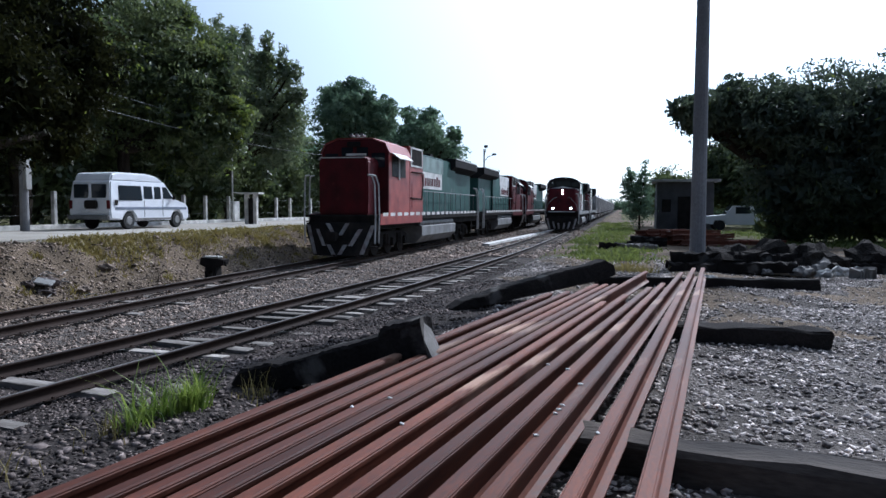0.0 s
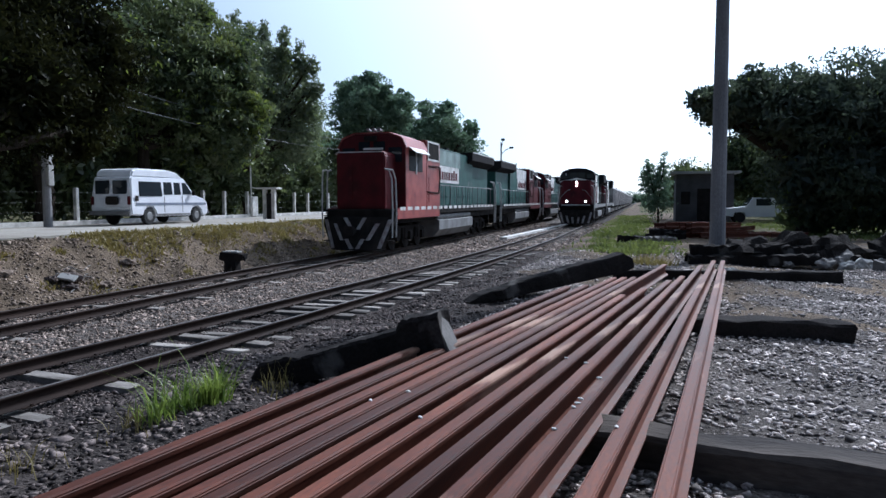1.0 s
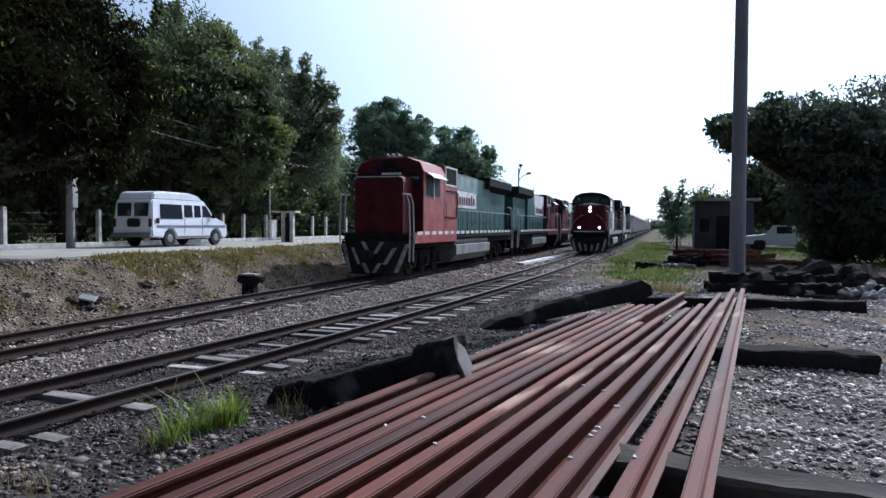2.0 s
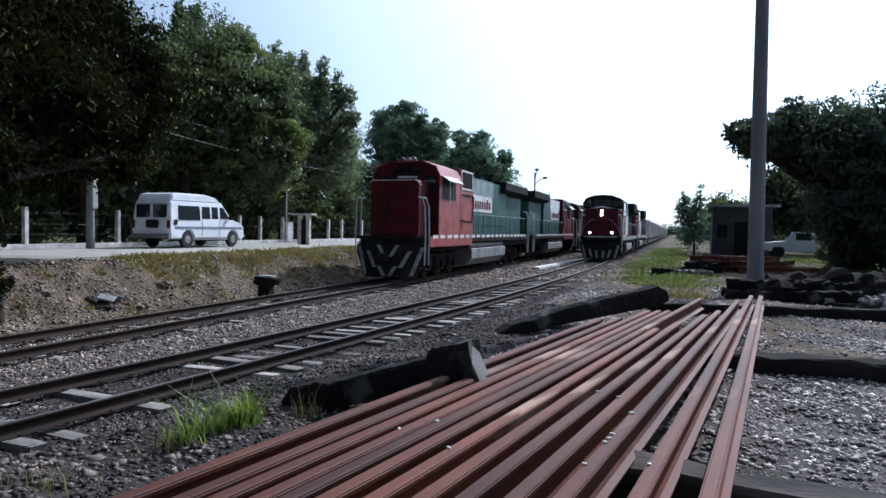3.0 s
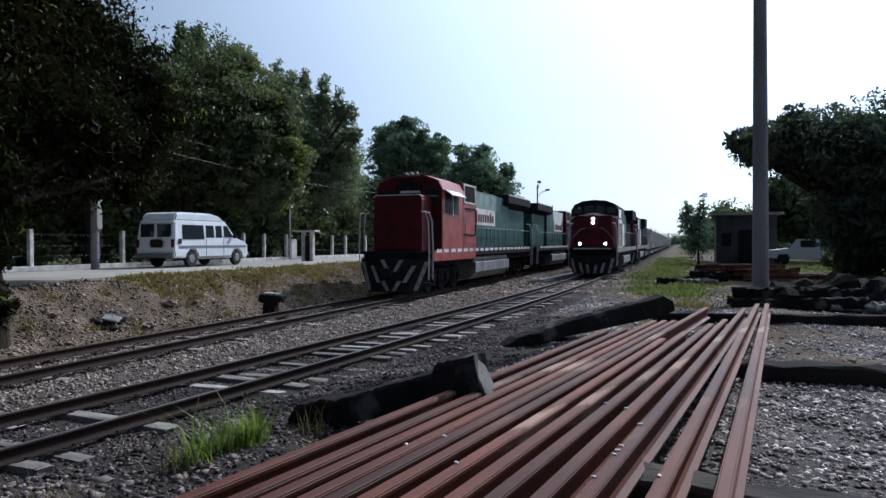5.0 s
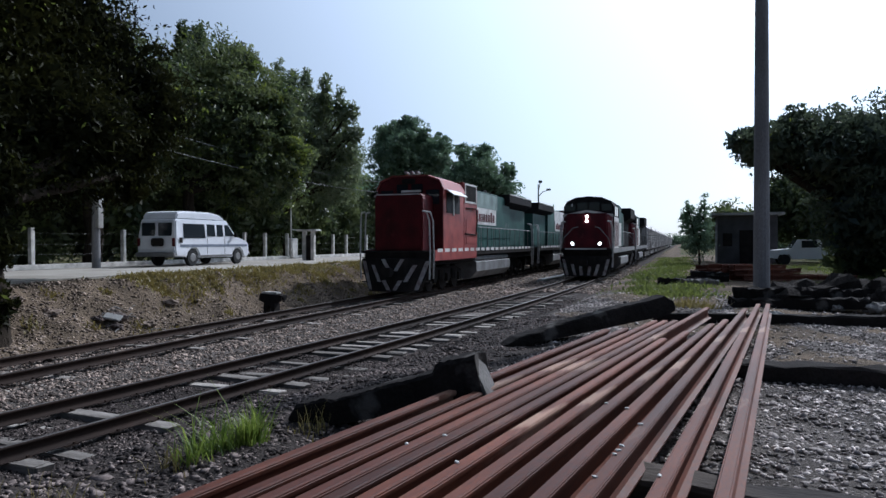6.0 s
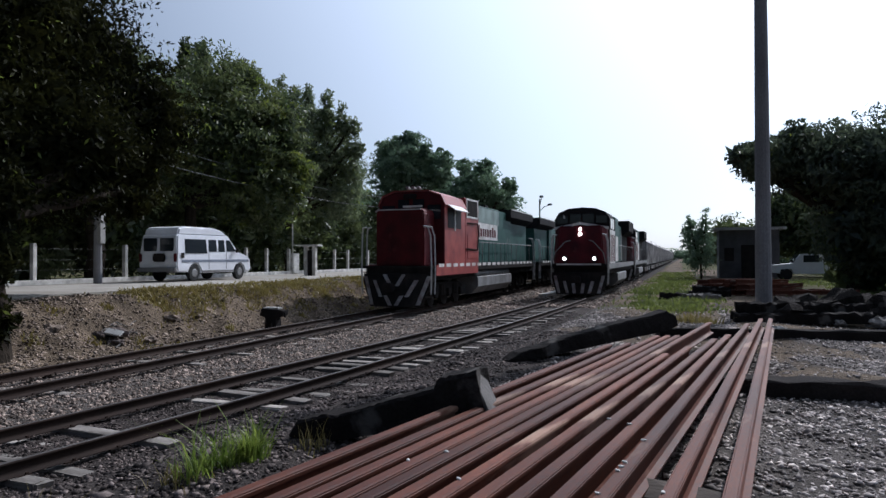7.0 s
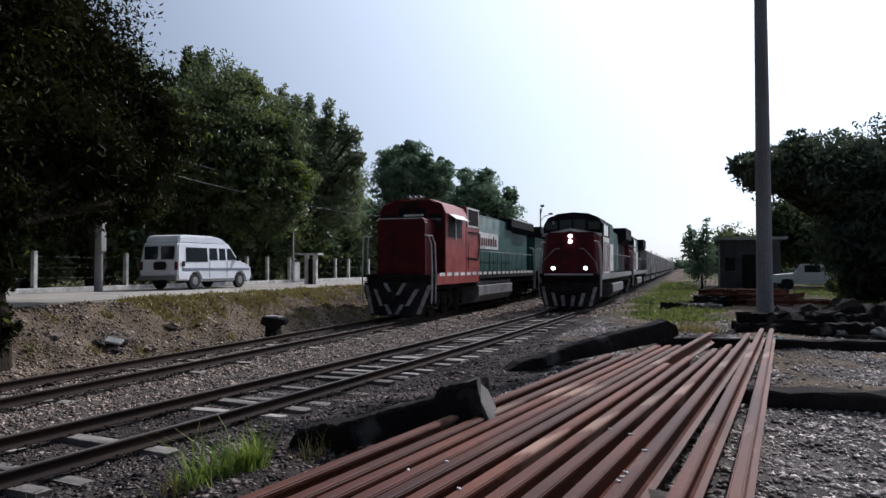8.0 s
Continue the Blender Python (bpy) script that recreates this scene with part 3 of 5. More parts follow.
_a2 = part("arm", pipe([(0, 0, 7.2), (0.15, 0, 7.9), (0.2, 0, 8.2)], 0.04), POLEM, _l)
part("lamp_head", boxes((0.9, 1.35, -0.32, -0.08, 7.3, 7.5), bevel=0.04), GREY, _a1)
part("lamp_head", boxes((0.0, 0.4, -0.12, 0.12, 8.15, 8.4), bevel=0.04), GREY, _a2)

# ---------------------------------------------------------------- fence along the road
FENCE_X = -24.0
tagged(part("fence_base", boxes((FENCE_X - 0.12, FENCE_X + 0.12, 6, 80, 0.9, 1.36), bevel=0.02), LIMEW), "low whitewashed wall under the fence posts", "wall", kind="structure")
_post = thing("fence_post", pose(FENCE_X, 8.0, 1.36), "pale concrete fence post", "fence post", "fence posts along the road")
part("post_shaft", boxes((-0.09, 0.09, -0.09, 0.09, -0.05, 1.45), bevel=0.015), LIMEW, _post)
for _y in (12.2, 16.8, 20.2, 24.9, 29.4, 34.1, 36.2, 38.7, 41.8, 44.9, 47.0, 50.5, 54, 58, 62, 66, 70):
    copy_thing(_post, pose(FENCE_X, _y, 1.36))
for _z in (1.75, 2.15, 2.6):
    tagged(part("fence_wire", pipe([(FENCE_X, 8, _z), (FENCE_X, 70, _z)], 0.003, seg=4), GREY), "strand of fence wire", "wire", "fence wires")
_lp = thing("lamp_pole", pose(FENCE_X + 0.3, 38.7, 1.15), "thin pale metal pole with a small bracket by the fence", "pole")
part("mast", rod(bmesh.new(), (0, 0, -0.1), (0, 0, 5.1), 0.05, 0.04), LIMEW, _lp)
part("bracket", pipe([(0, 0, 1.9), (0.45, 0, 1.85)], 0.03), LIMEW, _lp)
tagged(part("fence_pier", boxes((FENCE_X - 0.25, FENCE_X + 0.25, 38.95, 39.6, 1.2, 2.5), bevel=0.02), LIMEW), "stout whitewashed pier in the fence", "pier")
# small gateway: two piers under a slab
_g = thing("gateway", pose(-19.8, 34.2, 1.12), "small whitewashed gateway with a flat cap", "gateway")
for _s in (-1, 1):
    part("pier", boxes((_s * 0.27 - 0.1, _s * 0.27 + 0.1, -0.12, 0.12, 0, 1.72), bevel=0.02), LIMEW, _g)
part("cap", boxes((-0.62, 0.62, -0.3, 0.3, 1.72, 1.82), bevel=0.02), LIMEW, _g)
# black sheet added to fill the dark gap between the piers
part("gate_panel", boxes((-0.168, 0.168, -0.02, 0.02, 0.02, 1.5)), BLACK, _g, "black sheet filling the gap between the piers")


# ---------------------------------------------------------------- van on the road
def road_wheel(parent, x, y, r=0.36, w=0.2):
    bm = bmesh.new()
    rod(bm, (x - w / 2, y, r), (x + w / 2, y, r), r, seg=24)
    bmesh.ops.bevel(bm, geom=[e for e in bm.edges if e.calc_length() < 0.12], offset=0.03, segments=2, affect="EDGES")
    t = part("wheel", bm, TYRE, parent, "black tyre with a pale hub")
    s = 1 if x > 0 else -1
    bm = bmesh.new()
    rod(bm, (x + s * (w / 2 - 0.01), y, r), (x + s * (w / 2 + 0.02), y, r), r * 0.55, r * 0.42, seg=18)
    part("rim", bm, GREY, t)
    return t


def van():
    """Local: rear at y = 0, front at y = 5.2, 2.0 wide; wheels on z = 0."""
    v = thing("van", pose(-20.92, 23.5, 1.2), "white passenger van with a raised roof parked on the road", "van")
    side = [(0.05, 0.42), (0.0, 0.75), (0.02, 1.15), (0.12, 1.95), (0.2, 2.02), (3.55, 2.02), (4.25, 1.28), (4.95, 1.1), (5.15, 0.95), (5.2, 0.5), (5.1, 0.36), (4.75, 0.34), (4.62, 0.62), (4.38, 0.76), (4.1, 0.72), (3.92, 0.52), (3.88, 0.34),
            (1.55, 0.34), (1.5, 0.55), (1.32, 0.74), (1.05, 0.76), (0.82, 0.6), (0.74, 0.4)]
    bm = bmesh.new()
    profile(bm, side, -1.0, 1.0, axis="x")
    bmesh.ops.bevel(bm, geom=[e for e in bm.edges if abs(e.verts[0].co.x - e.verts[1].co.x) < 0.01], offset=0.05, segments=2, affect="EDGES")
    for p in bm.verts:
        if p.co.z > 1.1:
            p.co.x *= 1 - 0.10 * (p.co.z - 1.1)
    body = part("body", bm, VANW, v, "white painted body")
    bm = bmesh.new()
    profile(bm, [(0.16, 1.98), (0.28, 2.28), (0.6, 2.36), (2.4, 2.36), (3.1, 2.26), (3.62, 1.98)], -0.88, 0.88, axis="x")
    bmesh.ops.bevel(bm, geom=list(bm.edges), offset=0.06, segments=3, affect="EDGES")
    part("raised_roof", bm, VANW, v, "white raised fibreglass roof")
    for s in (-1, 1):
        for y0, y1, z0, z1 in ((0.55, 1.95, 1.2, 1.83), (2.08, 2.65, 1.28, 1.83), (2.76, 3.22, 1.28, 1.83)):
            o = part("window_pane", boxes((-0.012, 0.012, y0, y1, z0, z1), bevel=0.01), GLASS, body, "dark tinted side window")
            o.matrix_basis = pose(s * 0.954, 0, 0.0) @ pose(0, 0, 1.5, 0, s * -6.0, 0) @ pose(0, 0, -1.5)
        bm = bmesh.new()
        profile(bm, [(3.35, 1.3), (4.05, 1.3), (3.62, 1.82), (3.35, 1.82)], -0.012, 0.012, axis="x")
        o = part("window_pane", bm, GLASS, body, "dark front door window")
        o.matrix_basis = pose(s * 0.958, 0, 0) @ pose(0, 0, 1.5, 0, s * -6.0, 0) @ pose(0, 0, -1.5)
        part("side_band", boxes((s * 1.005 - 0.006, s * 1.005 + 0.006, 0.3, 5.0, 0.82, 0.93)), VANB, body, "blue-grey stripe along the side")
        part("sill_trim", boxes((s * 1.005 - 0.01, s * 1.005 + 0.01, 1.6, 3.85, 0.36, 0.46)), GREY, body)
        part("door_seam", boxes((s * 1.003 - 0.003, s * 1.003 + 0.003, 3.28, 3.30, 0.5, 1.25)), BLACK, body)
        part("door_seam", boxes((s * 1.003 - 0.003, s * 1.003 + 0.003, 2.05, 2.07, 0.5, 1.2)), BLACK, body)
        part("tail_light", boxes((s * 0.9 - 0.07, s * 0.9 + 0.07, -0.02, 0.04, 0.85, 1.2), bevel=0.015), RED, body)
        part("mirror", boxes((s * 1.1 - 0.07, s * 1.1 + 0.07, 3.92, 4.0, 1.25, 1.45), bevel=0.02), BLACK, body)
        part("fuel_flap", boxes((s * 1.004 - 0.006, s * 1.004 + 0.006, 0.25, 0.45, 1.0, 1.22), bevel=0.004), BLACK, body) if s > 0 else None
        part("headlamp", boxes((s * 0.78 - 0.14, s * 0.78 + 0.14, 5.12, 5.21, 0.72, 0.9), bevel=0.02), GLASS, body)
        pane(body, [(min(s * 0.08, s * 0.78), max(s * 0.08, s * 0.78), 0.03, 0.08, 1.28, 1.85)], "dark rear door window")
        for y in (1.12, 4.32):
            road_wheel(v, s * 0.88, y)
    bm = bmesh.new()
    f = [bm.verts.new(p) for p in ((-0.85, 4.24, 1.3), (0.85, 4.24, 1.3), (0.78, 3.62, 1.97), (-0.78, 3.62, 1.97))]
    g = [bm.verts.new(q.co + Vector((0, 0.03, 0.028))) for q in f]
    bm.faces.new(g)
    bm.faces.new(f[::-1])
    for k in range(4):
        bm.faces.new((f[k], f[(k + 1) % 4], g[(k + 1) % 4], g[k]))
    part("windscreen", bm, GLASS, body)
    part("bumper", boxes((-1.0, 1.0, -0.12, 0.02, 0.42, 0.6), bevel=0.03), GREY, v, "grey rear bumper")
    part("bumper", boxes((-1.0, 1.0, 5.15, 5.28, 0.4, 0.58), bevel=0.03), GREY, v, "grey front bumper")
    part("grille", boxes((-0.6, 0.6, 5.17, 5.215, 0.66, 0.92)), BLACK, body)
    part("spare_bag", boxes((-0.2, 0.45, -0.12, 0.0, 0.85, 1.2), bevel=0.05), BLACK, v, "dark ladder step on the rear door")
    return v


van()


# ---------------------------------------------------------------- trees
def leaf_cloud(blobs, n, leaf, seed, clumps=70, spread=0.24, inner=0.25, droop=0.3):
    """Leaves gathered in clumps over and inside ellipsoids: uneven outline with gaps."""
    rs = np.random.RandomState(seed)
    vol = np.array([b[3] * b[4] * b[5] for b in blobs]) ** 0.67
    cs, sz = [], []
    for b, share in zip(blobs, vol / vol.sum()):
        k = int(n * share)
        c, r = np.array(b[:3]), np.array(b[3:])
        m = max(12, int(clumps * (share * len(blobs)) ** 0.5))
        d = rs.normal(size=(m, 3))
        d /= np.linalg.norm(d, axis=1)[:, None]
        rad = rs.uniform(0.62, 1.04, m)[:, None]
        centre = c + d * rad * r
        own = rs.uniform(0.5, 1.25, m) * spread * r.mean()
        pick = rs.randint(0, m, k)
        off = rs.normal(size=(k, 3))
        off /= np.linalg.norm(off, axis=1)[:, None]
        off[:, 2] = np.where(rs.uniform(0, 1, k) < 0.7, np.abs(off[:, 2]), off[:, 2])
        p = centre[pick] + off * (rs.uniform(0, 1, k) ** 0.3 * own[pick])[:, None] * np.array([1.15, 1.15, 0.8])
        cs.append(p)
        sz.append(np.ones(k))
        q = int(k * inner)
        d = rs.normal(size=(q, 3))
        d /= np.linalg.norm(d, axis=1)[:, None]
        cs.append(c + d * (rs.uniform(0, 1, q) ** 0.4)[:, None] * r * 0.78)
        sz.append(np.full(q, 2.6))
    p, s = np.concatenate(cs), np.concatenate(sz) * leaf
    k = len(p)
    s = s * rs.uniform(0.6, 1.35, k)
    a = rs.normal(size=(k, 3))
    a[:, 2] -= droop * 2
    a /= np.linalg.norm(a, axis=1)[:, None]
    b = np.cross(a, rs.normal(size=(k, 3)))
    b /= np.linalg.norm(b, axis=1)[:, None]
    a, b = a * s[:, None], b * (s * 0.36)[:, None]
    v = np.stack([p - a * 0.5, p + b * 0.5 - a * 0.05, p + a * 0.5, p - b * 0.5 - a * 0.05], 1)
    f = np.arange(k * 4).reshape(k, 4)
    return v.reshape(-1, 3), f


def limb(bm, p, q, r0, r1, rs, n=5):
    p, q = Vector(p), Vector(q)
    prev, pr = p, r0
    for i in range(1, n + 1):
        u = i / n
        nxt = p.lerp(q, u) + Vector((rs.uniform(-1, 1), rs.uniform(-1, 1), 0)) * 0.05 * (q - p).length * (1 - abs(2 * u - 1))
        rr = r0 + (r1 - r0) * u
        rod(bm, prev, nxt, pr, rr, seg=9)
        prev, pr = nxt, rr


def tree(x, y, height_fork, blobs, n, leaf, mat, label, seed, r=0.3, clumps=70, spread=0.24, inner=0.25, lights=0, droop=0.3, base=None):
    rs = random.Random(seed)
    z = float(ground_z(x, y)) - 0.1 if base is None else base
    t = thing("tree", pose(x, y, z), label, "tree")
    bm = bmesh.new()
    fork = (rs.uniform(-.3, .3), rs.uniform(-.3, .3), height_fork)
    limb(bm, (0, 0, -0.2), fork, r * 1.25, r * 0.8, rs)
    part("trunk", bm, BARK, t)
    local = [(b[0] - x, b[1] - y, b[2] - z, *b[3:]) for b in blobs]
    for b in local:
        for k in range(3):
            tip = (b[0] + rs.uniform(-.55, .55) * b[3], b[1] + rs.uniform(-.55, .55) * b[4], b[2] + rs.uniform(-.2, .55) * b[5])
            bm = bmesh.new()
            limb(bm, fork, tip, r * 0.5, 0.03, rs)
            part("limb", bm, BARK, t)
    v, f = leaf_cloud(local, n, leaf, seed, clumps, spread, inner, droop)
    o = raw_mesh("crown", v, f, mat, t)
    o["kind"] = "stuff"
    # extra bright-coloured leaves stand in for the crown's sunlit rim
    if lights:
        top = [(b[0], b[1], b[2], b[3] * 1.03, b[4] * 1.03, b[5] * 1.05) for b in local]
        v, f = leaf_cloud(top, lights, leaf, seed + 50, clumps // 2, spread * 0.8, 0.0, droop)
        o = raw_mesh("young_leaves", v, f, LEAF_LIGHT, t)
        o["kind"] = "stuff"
    return t


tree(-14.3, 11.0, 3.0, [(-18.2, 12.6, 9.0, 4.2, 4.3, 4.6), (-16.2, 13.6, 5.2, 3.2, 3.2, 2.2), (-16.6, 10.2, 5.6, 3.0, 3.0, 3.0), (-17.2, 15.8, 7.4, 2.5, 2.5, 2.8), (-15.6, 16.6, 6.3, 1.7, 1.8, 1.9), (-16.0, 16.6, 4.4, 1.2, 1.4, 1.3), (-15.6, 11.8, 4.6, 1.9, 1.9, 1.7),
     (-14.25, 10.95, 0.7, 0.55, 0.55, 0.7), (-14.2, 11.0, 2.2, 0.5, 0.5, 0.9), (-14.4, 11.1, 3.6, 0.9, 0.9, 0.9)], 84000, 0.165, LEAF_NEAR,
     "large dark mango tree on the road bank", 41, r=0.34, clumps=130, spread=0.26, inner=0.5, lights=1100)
tree(-25.6, 31.5, 4.0, [(-25.2, 32.5, 9.2, 4.0, 4.0, 4.4), (-23.0, 34.0, 6.2, 2.8, 3.2, 2.6), (-22.6, 34.6, 9.4, 1.9, 2.2, 2.6), (-21.6, 34.8, 6.9, 1.5, 1.7, 1.9), (-27.5, 28.5, 8.2, 4.0, 4.0, 4.2), (-24.2, 33.6, 12.4, 1.5, 1.5, 1.3), (-26.4, 33.2, 13.9, 0.5, 0.5, 1.2), (-27.6, 33.2, 13.6, 0.5, 0.5, 1.6)], 56000, 0.25, LEAF,
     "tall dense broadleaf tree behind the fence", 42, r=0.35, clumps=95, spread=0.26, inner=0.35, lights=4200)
tree(-24.8, 24.0, 4.0, [(-26.0, 24.5, 8.2, 4.6, 4.4, 4.4), (-25.6, 20.0, 8.0, 4.4, 4.0, 4.6)], 36000, 0.25, LEAF,
     "dense dark tree behind the road fence", 43, r=0.35, clumps=90, spread=0.26, inner=0.5)
tree(-26.6, 43.0, 4.0, [(-26.0, 43.0, 9.4, 3.4, 4.0, 4.2), (-23.4, 44.6, 7.6, 1.9, 2.8, 3.2), (-27.3, 43, 13.6, 0.55, 0.6, 1.9), (-26.2, 43, 13.2, 0.5, 0.6, 1.7), (-25.0, 43, 12.9, 0.55, 0.6, 1.8), (-24.3, 43.6, 11.8, 0.9, 1.1, 1.3), (-23.5, 43, 12.4, 0.5, 0.6, 2.0),
     (-22.6, 43.4, 11.4, 0.55, 0.6, 1.7), (-21.8, 43.2, 11.2, 0.8, 0.6, 0.9), (-21.5, 43.2, 9.7, 0.9, 0.7, 0.8), (-21.9, 43.4, 8.2, 0.8, 0.8, 0.9)], 32000, 0.22, LEAF_FEATHER,
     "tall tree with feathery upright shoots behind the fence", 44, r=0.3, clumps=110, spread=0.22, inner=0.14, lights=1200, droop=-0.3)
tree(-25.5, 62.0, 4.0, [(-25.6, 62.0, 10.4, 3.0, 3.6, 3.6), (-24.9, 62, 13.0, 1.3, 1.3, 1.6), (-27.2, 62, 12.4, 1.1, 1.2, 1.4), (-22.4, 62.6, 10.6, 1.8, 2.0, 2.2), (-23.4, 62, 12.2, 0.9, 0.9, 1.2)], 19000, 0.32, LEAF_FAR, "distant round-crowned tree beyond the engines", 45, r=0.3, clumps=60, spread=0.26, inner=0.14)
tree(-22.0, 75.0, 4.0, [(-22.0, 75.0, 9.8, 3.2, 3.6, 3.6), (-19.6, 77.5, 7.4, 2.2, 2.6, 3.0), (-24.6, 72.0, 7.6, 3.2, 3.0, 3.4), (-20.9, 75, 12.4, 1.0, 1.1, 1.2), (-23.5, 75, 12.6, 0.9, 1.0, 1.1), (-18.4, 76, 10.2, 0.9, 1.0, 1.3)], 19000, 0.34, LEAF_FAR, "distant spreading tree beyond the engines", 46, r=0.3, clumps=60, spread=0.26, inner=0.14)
tree(6.2, 30.5, 2.6, [(6.4, 31.0, 5.5, 3.0, 3.4, 2.1), (3.3, 30.6, 5.9, 1.3, 1.8, 1.0), (2.4, 30.6, 6.3, 0.7, 0.9, 0.5), (4.4, 30.8, 6.7, 0.9, 1.2, 0.8), (10.2, 31.5, 5.4, 3.4, 3.6, 2.6), (6.9, 29.6, 3.0, 2.2, 1.6, 1.6), (9.6, 29.8, 2.9, 2.6, 1.4, 1.7), (14.5, 31.0, 5.0, 3.0, 3.4, 2.8), (13.2, 29.8, 2.6, 2.4, 1.6, 1.6)], 52000, 0.21, LEAF_HAZED,
     "wide dark shade tree at the edge of the yard", 47, r=0.32, clumps=90, spread=0.25, inner=0.4, lights=500)
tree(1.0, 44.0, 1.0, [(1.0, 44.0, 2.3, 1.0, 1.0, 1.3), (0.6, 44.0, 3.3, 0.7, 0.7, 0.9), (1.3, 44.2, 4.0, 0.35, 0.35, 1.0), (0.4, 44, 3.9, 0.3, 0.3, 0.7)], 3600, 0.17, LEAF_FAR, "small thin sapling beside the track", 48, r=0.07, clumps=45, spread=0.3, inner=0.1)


# the tree's sunlit edge, painted as a clump of brighter leaves
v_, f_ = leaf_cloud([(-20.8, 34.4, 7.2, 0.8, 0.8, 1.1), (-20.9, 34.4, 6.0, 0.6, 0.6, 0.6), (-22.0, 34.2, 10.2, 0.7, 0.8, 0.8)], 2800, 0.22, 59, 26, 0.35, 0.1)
tagged(raw_mesh("young_shoots", v_, f_, LEAF_LIGHT), "shoots coloured bright as sunlit at the edge of the tree", "foliage", kind="stuff")


def undergrowth(name, blobs, n, leaf, mat, label, seed, clumps=60):
    v, f = leaf_cloud(blobs, n, leaf, seed, clumps, 0.3, 0.6)
    return tagged(raw_mesh(name, v, f, mat), label, "undergrowth", kind="stuff")


undergrowth("hedge", [(-28.5 + 0.8 * math.sin(k * 2.1), 10 + 4.3 * k, 4.0 + 0.5 * math.sin(k * 1.7), 2.8, 3.2, 3.8) for k in range(17)], 66000, 0.3, LEAF, "dark shaded undergrowth behind the fence", 61)
undergrowth("shrubs", [(6.9, 30.4, 1.5, 2.0, 1.0, 0.9), (9.5, 31.5, 1.6, 1.8, 1.2, 1.0), (15.0, 45, 2.6, 3.5, 2.5, 2.0), (20, 47, 3.0, 5, 3, 2.6), (3.2, 52.5, 3.0, 2.2, 1.5, 2.2), (9, 52, 4.0, 3.4, 2.2, 3.4), (14, 50, 4.2, 4, 3, 3.6), (6.6, 53, 4.4, 2.0, 1.6, 3.0)], 26000, 0.24, LEAF, "shaded shrubs under the tree", 62)
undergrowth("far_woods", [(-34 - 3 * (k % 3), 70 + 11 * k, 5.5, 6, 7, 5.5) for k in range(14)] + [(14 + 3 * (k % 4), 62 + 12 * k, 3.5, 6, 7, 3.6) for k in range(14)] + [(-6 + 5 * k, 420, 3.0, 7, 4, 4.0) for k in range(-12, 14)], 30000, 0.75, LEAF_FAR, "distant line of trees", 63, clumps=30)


# ---------------------------------------------------------------- grass and weeds
def blades(name, n, where, height, mat, label, seed, width=0.008):
    rs = np.random.RandomState(seed)
    x, y = where(rs, n)
    n = len(x)
    z = ground_z(x, y) - 0.01
    h = height * rs.lognormal(0, 0.35, n)
    a = rs.uniform(0, 6.28, n)
    lean = rs.uniform(0.1, 1.25, n) * h
    dx, dy = np.cos(a), np.sin(a)
    w = width * rs.uniform(0.6, 1.5, n)
    p = np.stack([x, y, z], -1)
    side = np.stack([-dy * w, dx * w, 0 * w], -1)
    mid = p + np.stack([dx * lean * 0.35, dy * lean * 0.35, h * 0.62], -1)
    tip = p + np.stack([dx * lean, dy * lean, h], -1)
    v = np.stack([p - side, p + side, mid + side * 0.8, mid - side * 0.8, tip], 1).reshape(-1, 3)
    i = np.arange(n)[:, None] * 5
    f = np.concatenate([np.concatenate([i, i + 1, i + 2], 1), np.concatenate([i, i + 2, i + 3], 1), np.concatenate([i + 3, i + 2, i + 4], 1)])
    return tagged(raw_mesh(name, v, f, mat), label, "grass", kind="stuff")


def around(points):
    def where(rs, n):
        k = rs.randint(0, len(points), n)
        c = np.array(points)[k]
        return c[:, 0] + rs.normal(size=n) * c[:, 2], c[:, 1] + rs.normal(size=n) * c[:, 2]
    return where


def clumped(x0, x1, y0, y1, k, spread, seed):
    r = np.random.RandomState(seed)
    return around(np.stack([r.uniform(x0, x1, k), y0 + (y1 - y0) * r.uniform(0, 1, k) ** 1.4, spread * r.lognormal(0, 0.5, k)], -1))


blades("grass_tuft", 520, around([(-2.72, 3.96, 0.05), (-2.77, 3.84, 0.06), (-2.8, 3.72, 0.06), (-2.72, 3.88, 0.03), (-2.7, 3.93, 0.03), (-2.84, 3.52, 0.06)]), 0.165, BLADE, "bright green grass tuft in the ballast", 71, 0.0042)
blades("grass_tuft", 160, around([(-2.9, 3.4, 0.09), (-2.5, 4.35, 0.08), (-3.0, 2.6, 0.12)]), 0.11, DRYBLADE, "sparse dry grass between the stones", 72, 0.0025)
blades("bank_grass", 20000, clumped(-16.9, -15.1, 17, 60, 230, 0.28, 7), 0.10, DRYBLADE, "dry yellow-green grass along the bank top", 73, 0.02)
blades("bank_weeds", 2500, clumped(-15.6, -13.2, 9, 60, 60, 0.15, 8), 0.10, DRYBLADE, "thin weeds on the bank slope", 74, 0.02)
blades("yard_grass", 20000, clumped(-1.5, 0.5, 18, 62, 140, 0.24, 5), 0.075, BLADE_DULL, "green grass along the track edge of the yard", 75, 0.022)
blades("yard_grass", 14000, clumped(5.5, 22, 26, 45, 120, 0.5, 6), 0.09, BLADE_DULL, "green grass beyond the yard", 76, 0.025)
blades("weed_clump", 420, around([(0.35, 14.8, 0.2), (0.1, 15.3, 0.16)]), 0.13, DRYBLADE, "dry weed clump beside the pole", 77, 0.01)


